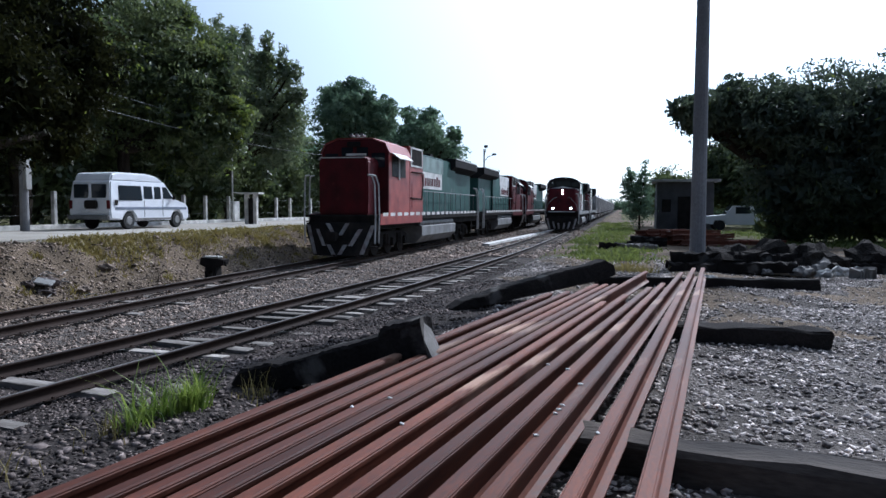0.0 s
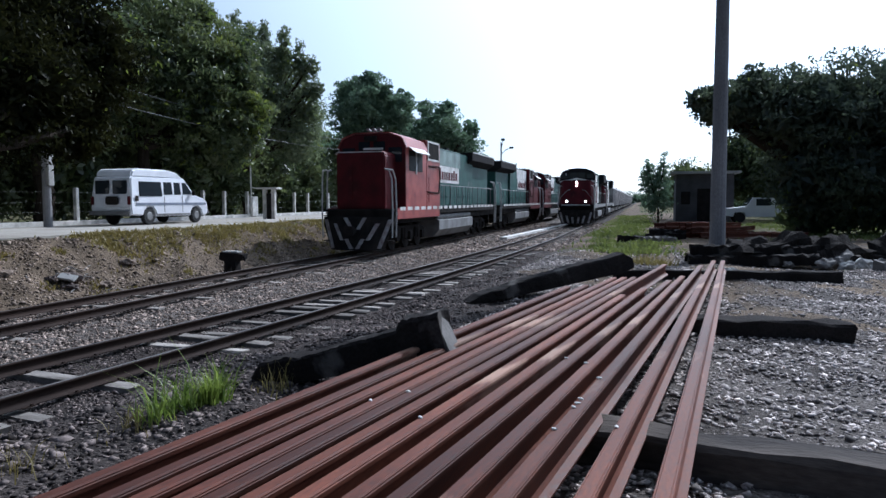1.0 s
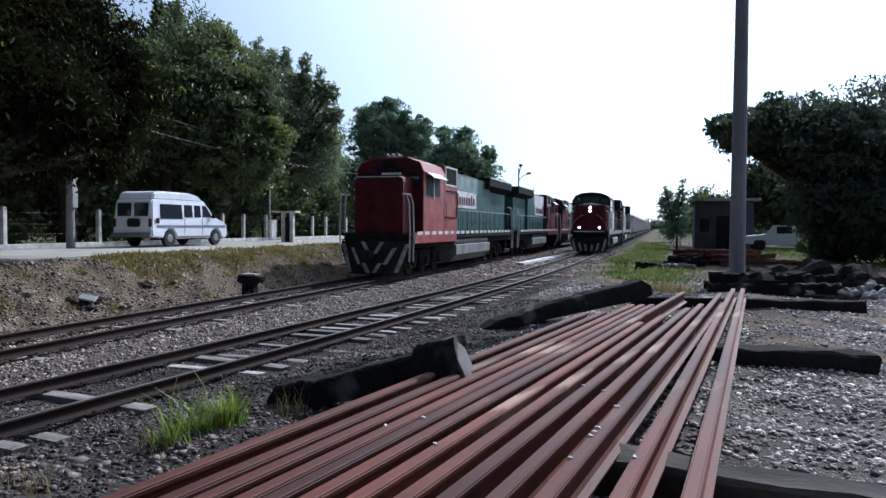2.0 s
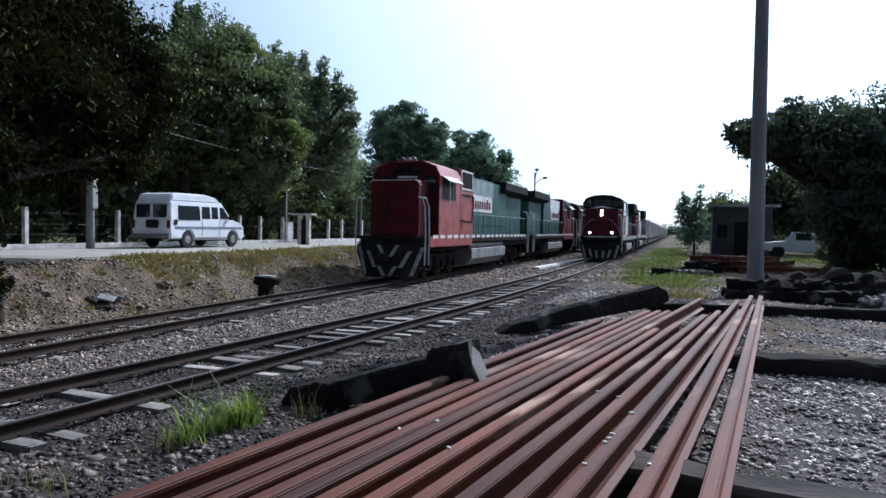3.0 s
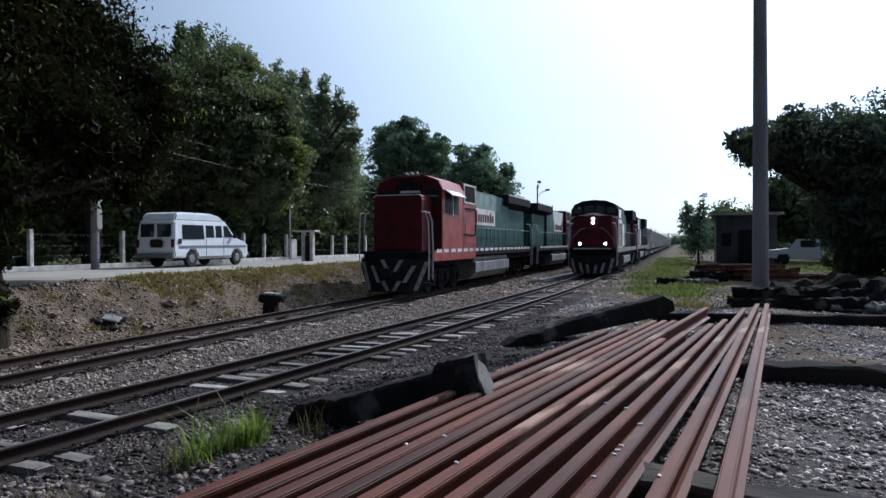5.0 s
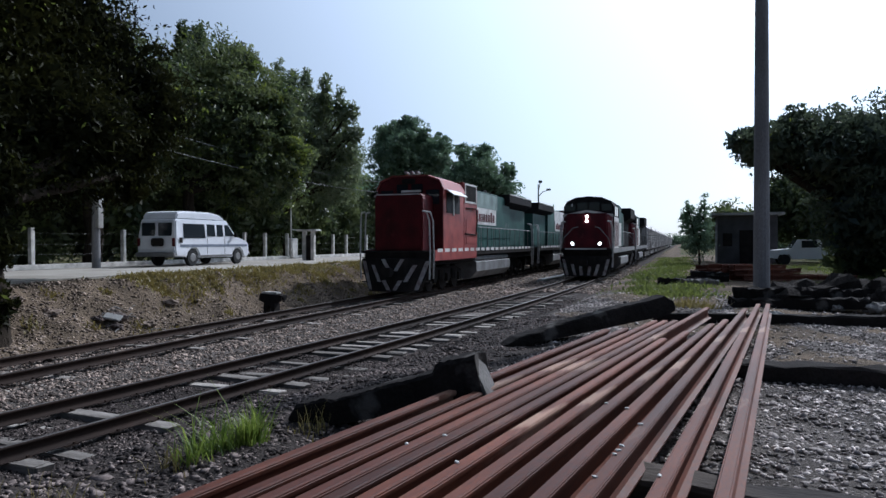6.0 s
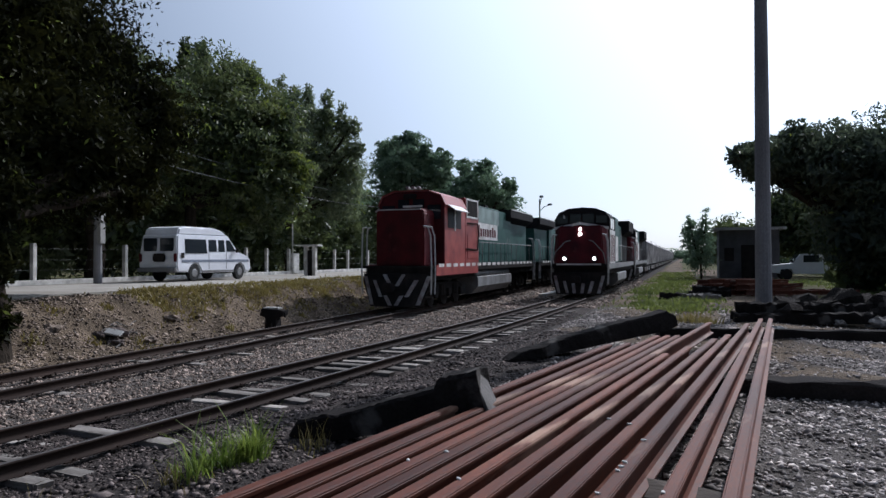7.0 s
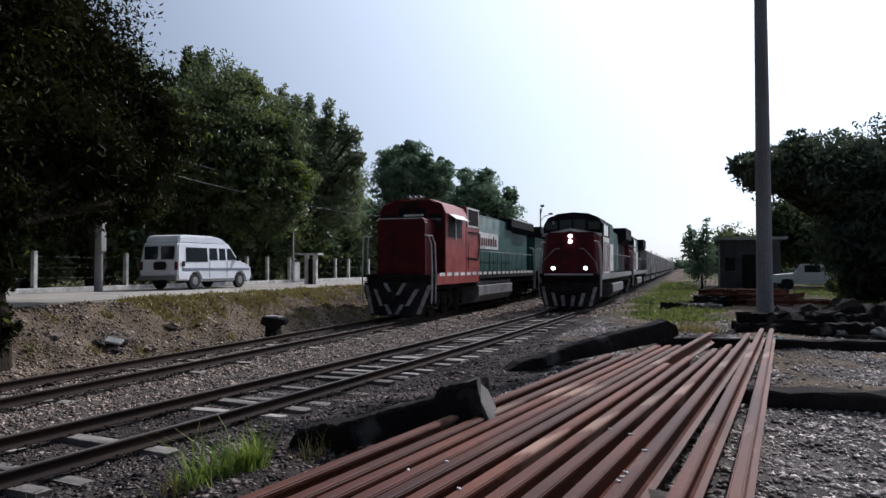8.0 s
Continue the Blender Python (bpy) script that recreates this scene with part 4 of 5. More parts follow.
# ---------------------------------------------------------------- hut and pickup
def hut():
    h = thing("hut", pose(2.15, 46.0, 0.78), "small grey flat-roofed hut behind the yard", "hut")
    W, D, H = 3.4, 3.0, 3.0
    door = (1.25, 2.05)
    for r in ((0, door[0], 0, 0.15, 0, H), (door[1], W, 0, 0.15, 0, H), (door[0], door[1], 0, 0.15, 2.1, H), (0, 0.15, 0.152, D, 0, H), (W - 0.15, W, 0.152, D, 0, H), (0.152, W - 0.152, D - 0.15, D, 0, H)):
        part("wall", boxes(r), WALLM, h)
    part("roof", boxes((-0.35, W + 0.35, -0.45, D + 0.3, H, H + 0.16), bevel=0.02), CONCRETE, h, "flat concrete roof slab")
    # black sheets stand in for the dark doorway and window opening
    part("door", boxes((door[0] + 0.02, door[1] - 0.02, 0.05, 0.1, 0, 2.08)), BLACK, h, "dark door")
    part("window", boxes((0.3, 0.85, -0.01, 0.02, 1.1, 1.9)), BLACK, h, "dark window opening")
    part("floor_slab", boxes((-0.2, W + 0.2, -0.3, D, -0.2, 0.0)), CONCRETE, h)


hut()


def pickup():
    """Local: front at x = 0, tail at x = 5.2."""
    p = thing("pickup_truck", pose(4.75, 44.3, 0.8), "white pickup truck parked in the shade", "pickup truck")
    p.scale = (0.88, 0.88, 0.88)
    side = [(0.0, 0.5), (0.02, 0.95), (1.35, 1.08), (1.75, 1.68), (3.0, 1.7), (3.25, 1.1), (5.15, 1.08), (5.2, 0.5), (4.5, 0.42), (4.4, 0.7), (3.8, 0.7), (3.7, 0.42), (1.35, 0.42), (1.25, 0.7), (0.65, 0.7), (0.55, 0.42)]
    bm = bmesh.new()
    lo = [bm.verts.new((x, -0.9, z)) for x, z in side]
    hi = [bm.verts.new((x, 0.9, z)) for x, z in side]
    for i in range(len(side)):
        j = (i + 1) % len(side)
        bm.faces.new((lo[i], lo[j], hi[j], hi[i]))
    bm.faces.new(lo)
    bm.faces.new(hi)
    bmesh.ops.recalc_face_normals(bm, faces=bm.faces)
    part("body", bm, VANW, p)
    for s in (-1, 1):
        y0, y1 = (s * 0.905 - 0.01, s * 0.905 + 0.01)
        part("window_pane", boxes((1.95, 2.85, y0, y1, 1.15, 1.6), bevel=0.008), GLASS, p, "dark door window")
        for x in (0.95, 4.1):
            bm = bmesh.new()
            rod(bm, (x, s * 0.7, 0.36), (x, s * 0.92, 0.36), 0.36, seg=20)
            part("wheel", bm, TYRE, p)
    bm = bmesh.new()
    f = [bm.verts.new(q) for q in ((1.36, -0.8, 1.12), (1.36, 0.8, 1.12), (1.73, 0.75, 1.66), (1.73, -0.75, 1.66))]
    g = [bm.verts.new(q.co + Vector((-0.03, 0, 0.02))) for q in f]
    bm.faces.new(g)
    bm.faces.new(f[::-1])
    for k in range(4):
        bm.faces.new((f[k], f[(k + 1) % 4], g[(k + 1) % 4], g[k]))
    bmesh.ops.recalc_face_normals(bm, faces=bm.faces)
    part("windscreen", bm, GLASS, p)
    part("bumper", boxes((-0.1, 0.02, -0.9, 0.9, 0.42, 0.62), bevel=0.03), GREY, p)


pickup()

# ---------------------------------------------------------------- timber, scrap and stones in the yard
_rs = random.Random(90)
for _k in range(24):
    _lev = _k // 9
    _o = thing("steel_rail", pose(1.15 + 0.24 * (_k % 9) + 0.12 * _lev + _rs.uniform(-.06, .06), 26.4 + _rs.uniform(-.3, .3), YARD + 0.02 + 0.18 * _lev, _rs.uniform(-2, 2), 0, -46 + _rs.uniform(-9, 9)),
               "short rusted rail in a heap by the hut", "rail", "heaped short rails")
    _bm = bmesh.new()
    profile(_bm, rail_outline(), -1.2, 1.2)
    part("rail_bar", _bm, RUST, _o)
for _k in range(7):
    _o = thing("steel_rail", pose(3.6 + 0.25 * _k, 26.9 + _rs.uniform(-.5, .5), YARD + 0.01, 0, 0, -50 + _rs.uniform(-12, 12)), "short rusted rail in a heap by the hut", "rail", "heaped short rails")
    _bm = bmesh.new()
    profile(_bm, rail_outline(), -0.8, 0.8)
    part("rail_bar", _bm, RUST, _o)
for _k, (_x, _y, _l, _r, _z, _m) in enumerate(((-0.7, 23.2, 1.5, 3, 0, TIMBER), (0.2, 24.6, 1.3, -2, 0, TIMBER), (0.25, 24.85, 1.2, 1, 0, TIMBER), (0.3, 24.7, 1.2, -4, 0.19, TIMBER), (0.1, 22.6, 0.9, 48, 0, GREYTIMBER), (0.45, 22.5, 0.9, 50, 0, GREYTIMBER),
                                               (1.0, 15.5, 1.5, 2, 0, TIMBER), (0.95, 15.85, 1.6, -3, 0, TIMBER), (1.05, 15.7, 1.3, 5, 0.19, TIMBER),
                                               (2.0, 15.5, 1.5, -9, 0, TIMBER), (2.9, 15.9, 1.3, 14, 0, TIMBER), (2.3, 15.7, 1.2, 7, 0.19, TIMBER), (3.5, 16.0, 0.9, -24, 0.02, TIMBER),
                                               (4.7, 16.2, 1.4, -14, 0, TIMBER), (5.5, 16.6, 1.2, 9, 0, TIMBER), (4.9, 16.4, 1.1, -22, 0.19, TIMBER), (5.2, 14.9, 1.3, -32, 0, GREYTIMBER), (4.3, 14.6, 0.5, 40, 0, GREYTIMBER))):
    timber("sleeper_timber", pose(_x, _y, YARD + _z - 0.02, _rs.uniform(-6, 6), _rs.uniform(-3, 3), _r), _l, 0.24, 0.2, _m, "discarded blackened sleeper in the yard" if _m is TIMBER else "pale weathered plank in the yard", 100 + _k, sag=0.045, group="discarded sleepers")


def lump(name, x, y, z, r, mat, label, seed, category="rubble", flat=0.6, group=""):
    rs = random.Random(seed)
    bm = bmesh.new()
    bmesh.ops.create_icosphere(bm, subdivisions=3, radius=1.0)
    for v in bm.verts:
        n = 1 + 0.55 * noise.noise(v.co * 1.6 + Vector((seed, 0, 0))) + 0.25 * noise.noise(v.co * 5 + Vector((0, seed, 0)))
        v.co = Vector((v.co.x * r[0] * n, v.co.y * r[1] * n, max(-0.3 * r[2], v.co.z * r[2] * n)))
    o = part(name, bm, mat)
    o.matrix_basis = pose(x, y, z + 0.25 * r[2], 0, 0, rs.uniform(0, 90))
    return tagged(o, label, category, group)


for _k, (_x, _y, _r) in enumerate(((3.55, 15.2, .22), (3.9, 15.0, .16), (4.25, 15.35, .2), (4.0, 15.7, .3), (4.45, 15.0, .14), (3.3, 16.4, .2), (2.9, 15.2, .12), (1.6, 13.6, .12), (4.6, 15.5, .2))):
    lump("rubble_lump", _x, _y, YARD + (0.35 if _k == 5 else 0), (_r, _r * 0.8, _r * 0.7), CONCRETE if _k % 3 else GREYTIMBER, "pale broken concrete lump among the sleepers", 130 + _k, group="rubble in the yard")
for _k, (_x, _y, _a, _b, _c) in enumerate(((2.3, 16.3, .75, .5, .45), (3.2, 16.4, .9, .5, .5), (4.0, 16.2, .7, .45, .45), (5.2, 16.8, .8, .5, .5))):
    lump("scrap_mound", _x, _y, YARD, (_a, _b, _c), SCORCHED, "dark heap of scorched earth and scrap in the yard", 140 + _k, "heap", group="dark heaps in the yard")
for _k, (_x, _y, _r) in enumerate(((11.0, 39.8, .6), (11.7, 39.9, .55), (12.3, 39.7, .5), (11.4, 40.2, .5))):
    lump("sack", _x, _y, YARD, (_r, _r * 0.8, _r * 0.85), LIMEW, "pale filled sack lying on the grass", 150 + _k, "sack", group="pile of sacks")
# broken slab and stones on the bank slope
_z = float(ground_z(-14.2, 14.4))
for _k, (_x, _y, _r) in enumerate(((-14.35, 14.55, .3), (-14.05, 14.3, .2), (-14.6, 14.2, .18))):
    lump("boulder", _x, _y, float(ground_z(_x, _y)), (_r, _r * 0.7, _r * 0.6), STONE_DARK, "dark clod of earth and stone on the bank slope", 160 + _k, "boulder", group="stones on the bank")
_s = boxes((-.24, .24, -.12, .12, 0, .06), bevel=0.02)
_o = part("slab", _s, CONCRETE)
_o.matrix_basis = pose(-14.2, 14.35, float(ground_z(-14.2, 14.35)) + 0.2, 30, 10, 12)
tagged(_o, "broken pale concrete slab on the bank slope", "slab")
_rs = random.Random(77)
for _k in range(9):
    _x, _y = -14.2 + _rs.uniform(-.6, .6), 14.3 + _rs.uniform(-1.0, 1.3)
    _dx, _dy = _rs.uniform(-.3, .3), _rs.uniform(-.7, .7)
    _pts = [(_x + _dx * u, _y + _dy * u, float(ground_z(_x + _dx * u, _y + _dy * u)) + 0.02 + 0.05 * math.sin(3.1 * u)) for u in (0, 0.35, 0.7, 1.0)]
    tagged(part("stick", pipe(_pts, 0.014, seg=5), GREYTIMBER), "dry grey stick lying on the bank slope", "stick", "sticks on the bank")
for _k, (_x, _y) in enumerate(((-14.8, 13.0), (-13.8, 15.2), (-15.3, 12.4), (-14.6, 17.0))):
    lump("boulder", _x, _y, float(ground_z(_x, _y)), (.2, .15, .13), STONE_EARTH, "earthy stone on the bank slope", 170 + _k, "boulder", group="stones on the bank")

# low switch stand beside the siding
_sw = thing("switch_stand", pose(-12.75, 19.6, -0.2), "low black switch stand with a pale cap beside the siding", "switch stand")
_bm = bmesh.new()
profile(_bm, [(-0.22, 0), (-0.12, 0), (-0.06, 0.3), (0.06, 0.3), (0.12, 0), (0.22, 0), (0.2, 0.42), (0.46, 0.5), (0.48, 0.66), (-0.34, 0.72), (-0.4, 0.5), (-0.2, 0.42)], -0.16, 0.16)
part("housing", _bm, BLACK, _sw)
part("cap", boxes((-0.3, 0.3, -0.17, 0.17, 0.69, 0.76), bevel=0.03), CONCRETE, _sw, "pale dusty cap")
part("lever", pipe([(0.2, 0, 0.55), (0.5, -0.1, 0.6), (0.52, -0.1, 0.45)], 0.035), BLACK, _sw)
part("base_timber", boxes((-0.6, 0.6, -0.13, 0.13, -0.06, 0.02)), SLEEPER, _sw)


# ---------------------------------------------------------------- railway vehicles
# every vehicle stands on z = 0 with its front at y = 0 and its length along +y
WHEEL_R = 0.52


def wheelset(parent, y):
    bm = bmesh.new()
    rod(bm, (-0.8, 0, 0), (0.8, 0, 0), 0.09, seg=10)
    for s in (-1, 1):
        rod(bm, (s * 0.69, 0, 0), (s * 0.82, 0, 0), WHEEL_R, WHEEL_R, seg=24)
        rod(bm, (s * 0.67, 0, 0), (s * 0.70, 0, 0), WHEEL_R + 0.03, WHEEL_R + 0.03, seg=24)
        rod(bm, (s * 0.82, 0, 0), (s * 0.86, 0, 0), 0.16, 0.14, seg=12)
        for k in range(5):
            a = k * 1.2566
            rod(bm, (s * 0.825, 0.3 * math.cos(a), 0.3 * math.sin(a)), (s * 0.835, 0.3 * math.cos(a), 0.3 * math.sin(a)), 0.05, seg=6)
    ob = part("wheelset", bm, BLACK, parent, "steel wheels on one axle")
    ob.matrix_basis = pose(0, y, WHEEL_R)
    return ob


def bogie(parent, y, axles, wheelbase, colour=None):
    """Side frames with springs and axle boxes; the wheelsets are parts of the vehicle."""
    h = wheelbase * (axles - 1) / 2
    bm = bmesh.new()
    for s in (-1, 1):
        pts = [(y - h - 0.55, 0.62), (y - h - 0.55, 0.82), (y - h + 0.2, 1.0), (y + h - 0.2, 1.0), (y + h + 0.55, 0.82), (y + h + 0.55, 0.62), (y + h - 0.3, 0.45), (y - h + 0.3, 0.45)]
        profile(bm, pts, s * 0.93 - 0.06, s * 0.93 + 0.06, axis="x")
        for k in range(axles):
            yy = y - h + k * wheelbase
            box(bm, s * 1.04 - 0.07, s * 1.04 + 0.07, yy - 0.17, yy + 0.17, 0.36, 0.72, bevel=0.02)
        for k in range(axles - 1):
            yy = y - h + (k + 0.5) * wheelbase
            for d in (-0.13, 0.13):
                rod(bm, (s * 1.02, yy + d, 0.45), (s * 1.02, yy + d, 0.9), 0.1, seg=8)
    box(bm, -0.9, 0.9, y - 0.4, y + 0.4, 0.7, 1.05)
    part("bogie_frame", bm, colour or BLACK, parent, "grimy cast bogie side frames")
    return [wheelset(parent, y - h + k * wheelbase) for k in range(axles)]


def steps(parent, y, side, rear=False):
    bm = bmesh.new()
    for k in range(4):
        z = 0.45 + 0.33 * k
        box(bm, side * 1.28 - 0.22, side * 1.28 + 0.22, y - 0.13, y + 0.13, z, z + 0.04)
    box(bm, side * 1.05 - 0.01, side * 1.05 + 0.01, y - 0.14, y + 0.14, 0.4, 1.6)
    part("steps", bm, BLACK, parent)
    for d in (-0.2, 0.25):
        part("grab_rail", pipe([(side * 1.5, y + d, 0.6), (side * 1.53, y + d, 1.7), (side * 1.5, y + d, 2.9), (side * 1.42, y + d - 0.1, 3.25), (side * 1.25, y + d - 0.1, 3.28)], 0.034), CHROME, parent, "pale bent handrail")


CHEVRONS = ((0.42, 0.98, 0.13, 0.62), (0.36, 0.34, 0.12, 0.04), (0.92, 0.8, 0.56, 0.3), (1.4, 0.92, 1.0, 0.05))
RAYS = ((0.27, 0.5, 0.2, 0.05), (0.76, 0.6, 0.58, 0.05), (1.3, 0.85, 1.06, 0.05))


def plough(parent, stripes=CHEVRONS, z0=0.12, z1=1.42, w=1.52, taper=0.7):
    """Veed pilot plate, narrower at its foot, with worn chevron stripes."""
    def half(z):
        return w * (taper + (1 - taper) * min(1.0, (z - z0) / (0.75 * (z1 - z0))))

    def front(x, z):
        return 0.12 * (z - z0) + (0.0 if abs(x) < 0.5 else 0.35 * (abs(x) - 0.5) / (w - 0.5))
    bm = bmesh.new()
    rings = []
    for z in (z0, z0 + 0.75 * (z1 - z0), z1):
        h = half(z)
        rings.append([bm.verts.new(p) for p in ((-h, front(h, z), z), (-0.5, front(0, z), z), (0.5, front(0, z), z), (h, front(h, z), z), (h, 0.62, z), (-h, 0.62, z))])
    for a, b in zip(rings, rings[1:]):
        for k in range(6):
            bm.faces.new((a[k], a[(k + 1) % 6], b[(k + 1) % 6], b[k]))
    bm.faces.new(rings[0][::-1])
    bm.faces.new(rings[-1])
    plate = part("pilot_plate", bm, BLACK, parent, "black steel pilot plate")
    for xa, ga, xb, gb in stripes:
        for s in (-1, 1):
            vs = []
            for g, x, side in ((gb, xb, -1), (gb, xb, 1), (ga, xa, 1), (ga, xa, -1)):
                z = z0 + (z1 - z0) * g
                h = half(z) - 0.015
                x = s * max(0.0, min(h, x + side * 0.085))
                vs.append(Vector((x, front(x, z) - 0.012, z)))
            bm = bmesh.new()
            a = [bm.verts.new(v) for v in vs]
            b = [bm.verts.new(v + Vector((0, 0.02, 0))) for v in vs]
            bm.faces.new(a)
            bm.faces.new(b[::-1])
            for k in range(4):
                bm.faces.new((a[k], b[k], b[(k + 1) % 4], a[(k + 1) % 4]))
            bmesh.ops.recalc_face_normals(bm, faces=bm.faces)
            part("stripe", bm, STRIPE, plate, "worn white hazard stripe")


def coupler(parent, y, out=-1):
    bm = boxes((-0.11, 0.11, y, y + out * 0.45, 0.78, 1.0), (-0.2, 0.2, y + out * 0.35, y + out * 0.68, 0.72, 1.08), bevel=0.04) if out > 0 else \
        boxes((-0.11, 0.11, y - 0.45, y, 0.78, 1.0), (-0.2, 0.2, y - 0.68, y - 0.35, 0.72, 1.08), bevel=0.04)
    part("coupler", bm, BLACK, parent)


def walkway_rails(parent, y0, y1, x, n, deck=1.72, mat=None, top=None):
    mat = mat or WHITE
    top = top or GREY
    for s in (-1, 1):
        part("handrail", pipe([(s * x, y0, deck + 1.08), (s * x, y1, deck + 1.08)], 0.02), top, parent)
        for k in range(n):
            y = y0 + (y1 - y0) * (k + 0.5) / n
            part("stanchion", pipe([(s * x, y, deck), (s * x, y, deck + 1.08)], 0.018), top, parent)


def hood_engine(m, label, scheme=0, length=21.0):
    """A high-cab road switcher: short nose, cab, long hood with flared radiator, fuel tank between two bogies."""
    e = thing("locomotive", m, label, "locomotive", "parked engines")
    e.scale = (1.04, 1.04, 1.06)
    L = length
    # first scheme: shaded red on nose and cab front, sunlit red on sides and roof
    red, side, upper = (RED, RED_SUNLIT, PALEGREEN) if scheme == 0 else (RED, GREEN, WHITE)
    plough(e)
    coupler(e, 0.05)
    coupler(e, L - 0.05, 1)
    part("underframe", boxes((-1.35, 1.35, 0.45, L - 0.3, 1.15, 1.62), bevel=0.02), BLACK, e)
    part("deck", boxes((-1.52, 1.52, 0.4, L - 0.2, 1.62, 1.72)), BLACK, e)
    for s in (-1, 1):
        part("side_sill", boxes((s * 1.53 - 0.02, s * 1.53 + 0.02, 0.9, 6.9, 1.32, 1.75)), RED_SUNLIT if scheme == 0 else RED, e, "red-painted side sill")
        part("side_sill", boxes((s * 1.53 - 0.02, s * 1.53 + 0.02, 6.904, L - 0.9, 1.48, 1.75)), BLACK, e, "grimy dark side sill")
        for k in range(int(L * 1.05) - 2):
            y = 1.2 + k * 0.93
            part("sill_mark", boxes((s * 1.552 - 0.004, s * 1.552 + 0.004, y, y + 0.62, 1.66, 1.80)), WHITE, e, "white dash along the sill")
    # nose
    bm = bmesh.new()
    profile(bm, [(-1.06, 1.72), (1.06, 1.72), (1.06, 3.86), (0.96, 4.02), (-0.96, 4.02), (-1.06, 3.86)], 0.75, 2.05)
    bmesh.ops.bevel(bm, geom=[ed for ed in bm.edges], offset=0.05, segments=2, affect="EDGES")
    nose = part("short_hood", bm, red, e, "short nose in shaded red")
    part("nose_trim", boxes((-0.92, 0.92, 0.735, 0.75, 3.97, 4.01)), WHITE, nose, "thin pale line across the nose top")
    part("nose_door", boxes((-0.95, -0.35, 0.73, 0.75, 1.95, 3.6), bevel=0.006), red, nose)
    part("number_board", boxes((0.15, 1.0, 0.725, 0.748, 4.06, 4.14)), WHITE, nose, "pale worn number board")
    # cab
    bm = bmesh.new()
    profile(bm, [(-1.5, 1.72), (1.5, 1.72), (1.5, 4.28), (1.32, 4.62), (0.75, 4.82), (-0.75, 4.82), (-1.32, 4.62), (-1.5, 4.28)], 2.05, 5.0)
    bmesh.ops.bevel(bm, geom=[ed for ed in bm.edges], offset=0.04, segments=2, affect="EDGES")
    cab = part("cab", bm, side if scheme == 0 else RED, e, "red-painted cab")
    bm = bmesh.new()
    profile(bm, [(-1.56, 4.25), (-1.36, 4.66), (-0.78, 4.88), (0.78, 4.88), (1.36, 4.66), (1.56, 4.25), (1.53, 4.24), (1.33, 4.62), (0.76, 4.832), (-0.76, 4.832), (-1.33, 4.62), (-1.53, 4.24)], 2.0, 5.05)
    part("cab_roof", bm, side if scheme == 0 else ROOFD, e, "pale-edged cab roof")
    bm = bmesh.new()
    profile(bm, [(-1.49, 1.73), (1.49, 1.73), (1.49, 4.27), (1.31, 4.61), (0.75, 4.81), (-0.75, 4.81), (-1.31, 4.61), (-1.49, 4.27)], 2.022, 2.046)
    part("cab_front", bm, red, cab, "cab front in shaded red")
    pane(cab, [(-1.35, -0.75, 2.0, 2.03, 3.65, 4.25), (0.75, 1.35, 2.0, 2.03, 3.65, 4.25), (-0.6, -0.08, 2.0, 2.03, 4.12, 4.5), (0.08, 0.6, 2.0, 2.03, 4.12, 4.5)], "dark cab windscreen")
    for s in (-1, 1):
        pane(cab, [(s * 1.505 - 0.012, s * 1.505 + 0.012, 2.45, 3.35, 3.3, 4.15), (s * 1.505 - 0.012, s * 1.505 + 0.012, 3.5, 4.35, 3.3, 4.15)], "dark cab side window", DUSTY)
        part("window_frame", boxes((s * 1.52 - 0.015, s * 1.52 + 0.015, 3.36, 3.48, 3.2, 4.2)), WHITE if scheme == 0 else RED, cab)
        bm = bmesh.new()
        profile(bm, [(s * 1.5, 4.27), (s * 1.86, 4.02), (s * 1.87, 4.05), (s * 1.5, 4.31)], 2.4, 4.4)
        part("sunshade", bm, WHITE, cab, "white metal sunshade over the cab window")
    part("headlight", boxes((-0.3, 0.3, 1.86, 1.95, 4.5, 4.72), bevel=0.03), BLACK, e)
    bm = bmesh.new()
    for x in (-0.25, 0.0, 0.25):
        rod(bm, (x, 2.6, 5.0), (x, 2.2, 5.02), 0.03, 0.075, seg=8)
    rod(bm, (-0.3, 2.55, 4.92), (0.3, 2.55, 4.92), 0.03)
    part("horn", bm, GREY, e)
    # electrical cabinet behind the cab, as wide as the cab, with a black louvre
    gear = part("equipment_box", boxes((-1.47, 1.47, 5.06, 7.3, 1.72, 4.78), bevel=0.05), side if scheme == 0 else RED, e, "red-painted cabinet behind the cab")
    for s in (-1, 1):
        part("louvre", boxes((s * 1.475 - 0.02, s * 1.475 + 0.02, 5.3, 7.0, 3.95, 4.68)), BLACK, gear, "black air intake grille")
        for r in ((5.22, 5.3, 3.87, 4.76), (7.0, 7.08, 3.87, 4.76), (5.3, 7.0, 3.87, 3.95), (5.3, 7.0, 4.68, 4.76)):
            part("grille_frame", boxes((s * 1.478 - 0.025, s * 1.478 + 0.025, *r)), WHITE, gear, "pale frame of the intake grille")
        part("side_door", boxes((s * 1.475 - 0.012, s * 1.475 + 0.012, 5.4, 6.9, 2.0, 3.1), bevel=0.004), RED_SUNLIT if scheme == 0 else RED, gear)
        part("hose_loop", pipe([(s * 1.5, 5.2, 2.45), (s * 1.52, 6.9, 2.4), (s * 1.52, 7.1, 3.1), (s * 1.52, 6.95, 3.65), (s * 1.5, 5.35, 3.62)], 0.03), BLACK, e, "black looped handrail")
    # long hood
    hood = part("long_hood", boxes((-1.2, 1.2, 7.3, 15.2, 1.72, 4.62), bevel=0.06), GREEN, e, "dark green engine hood")
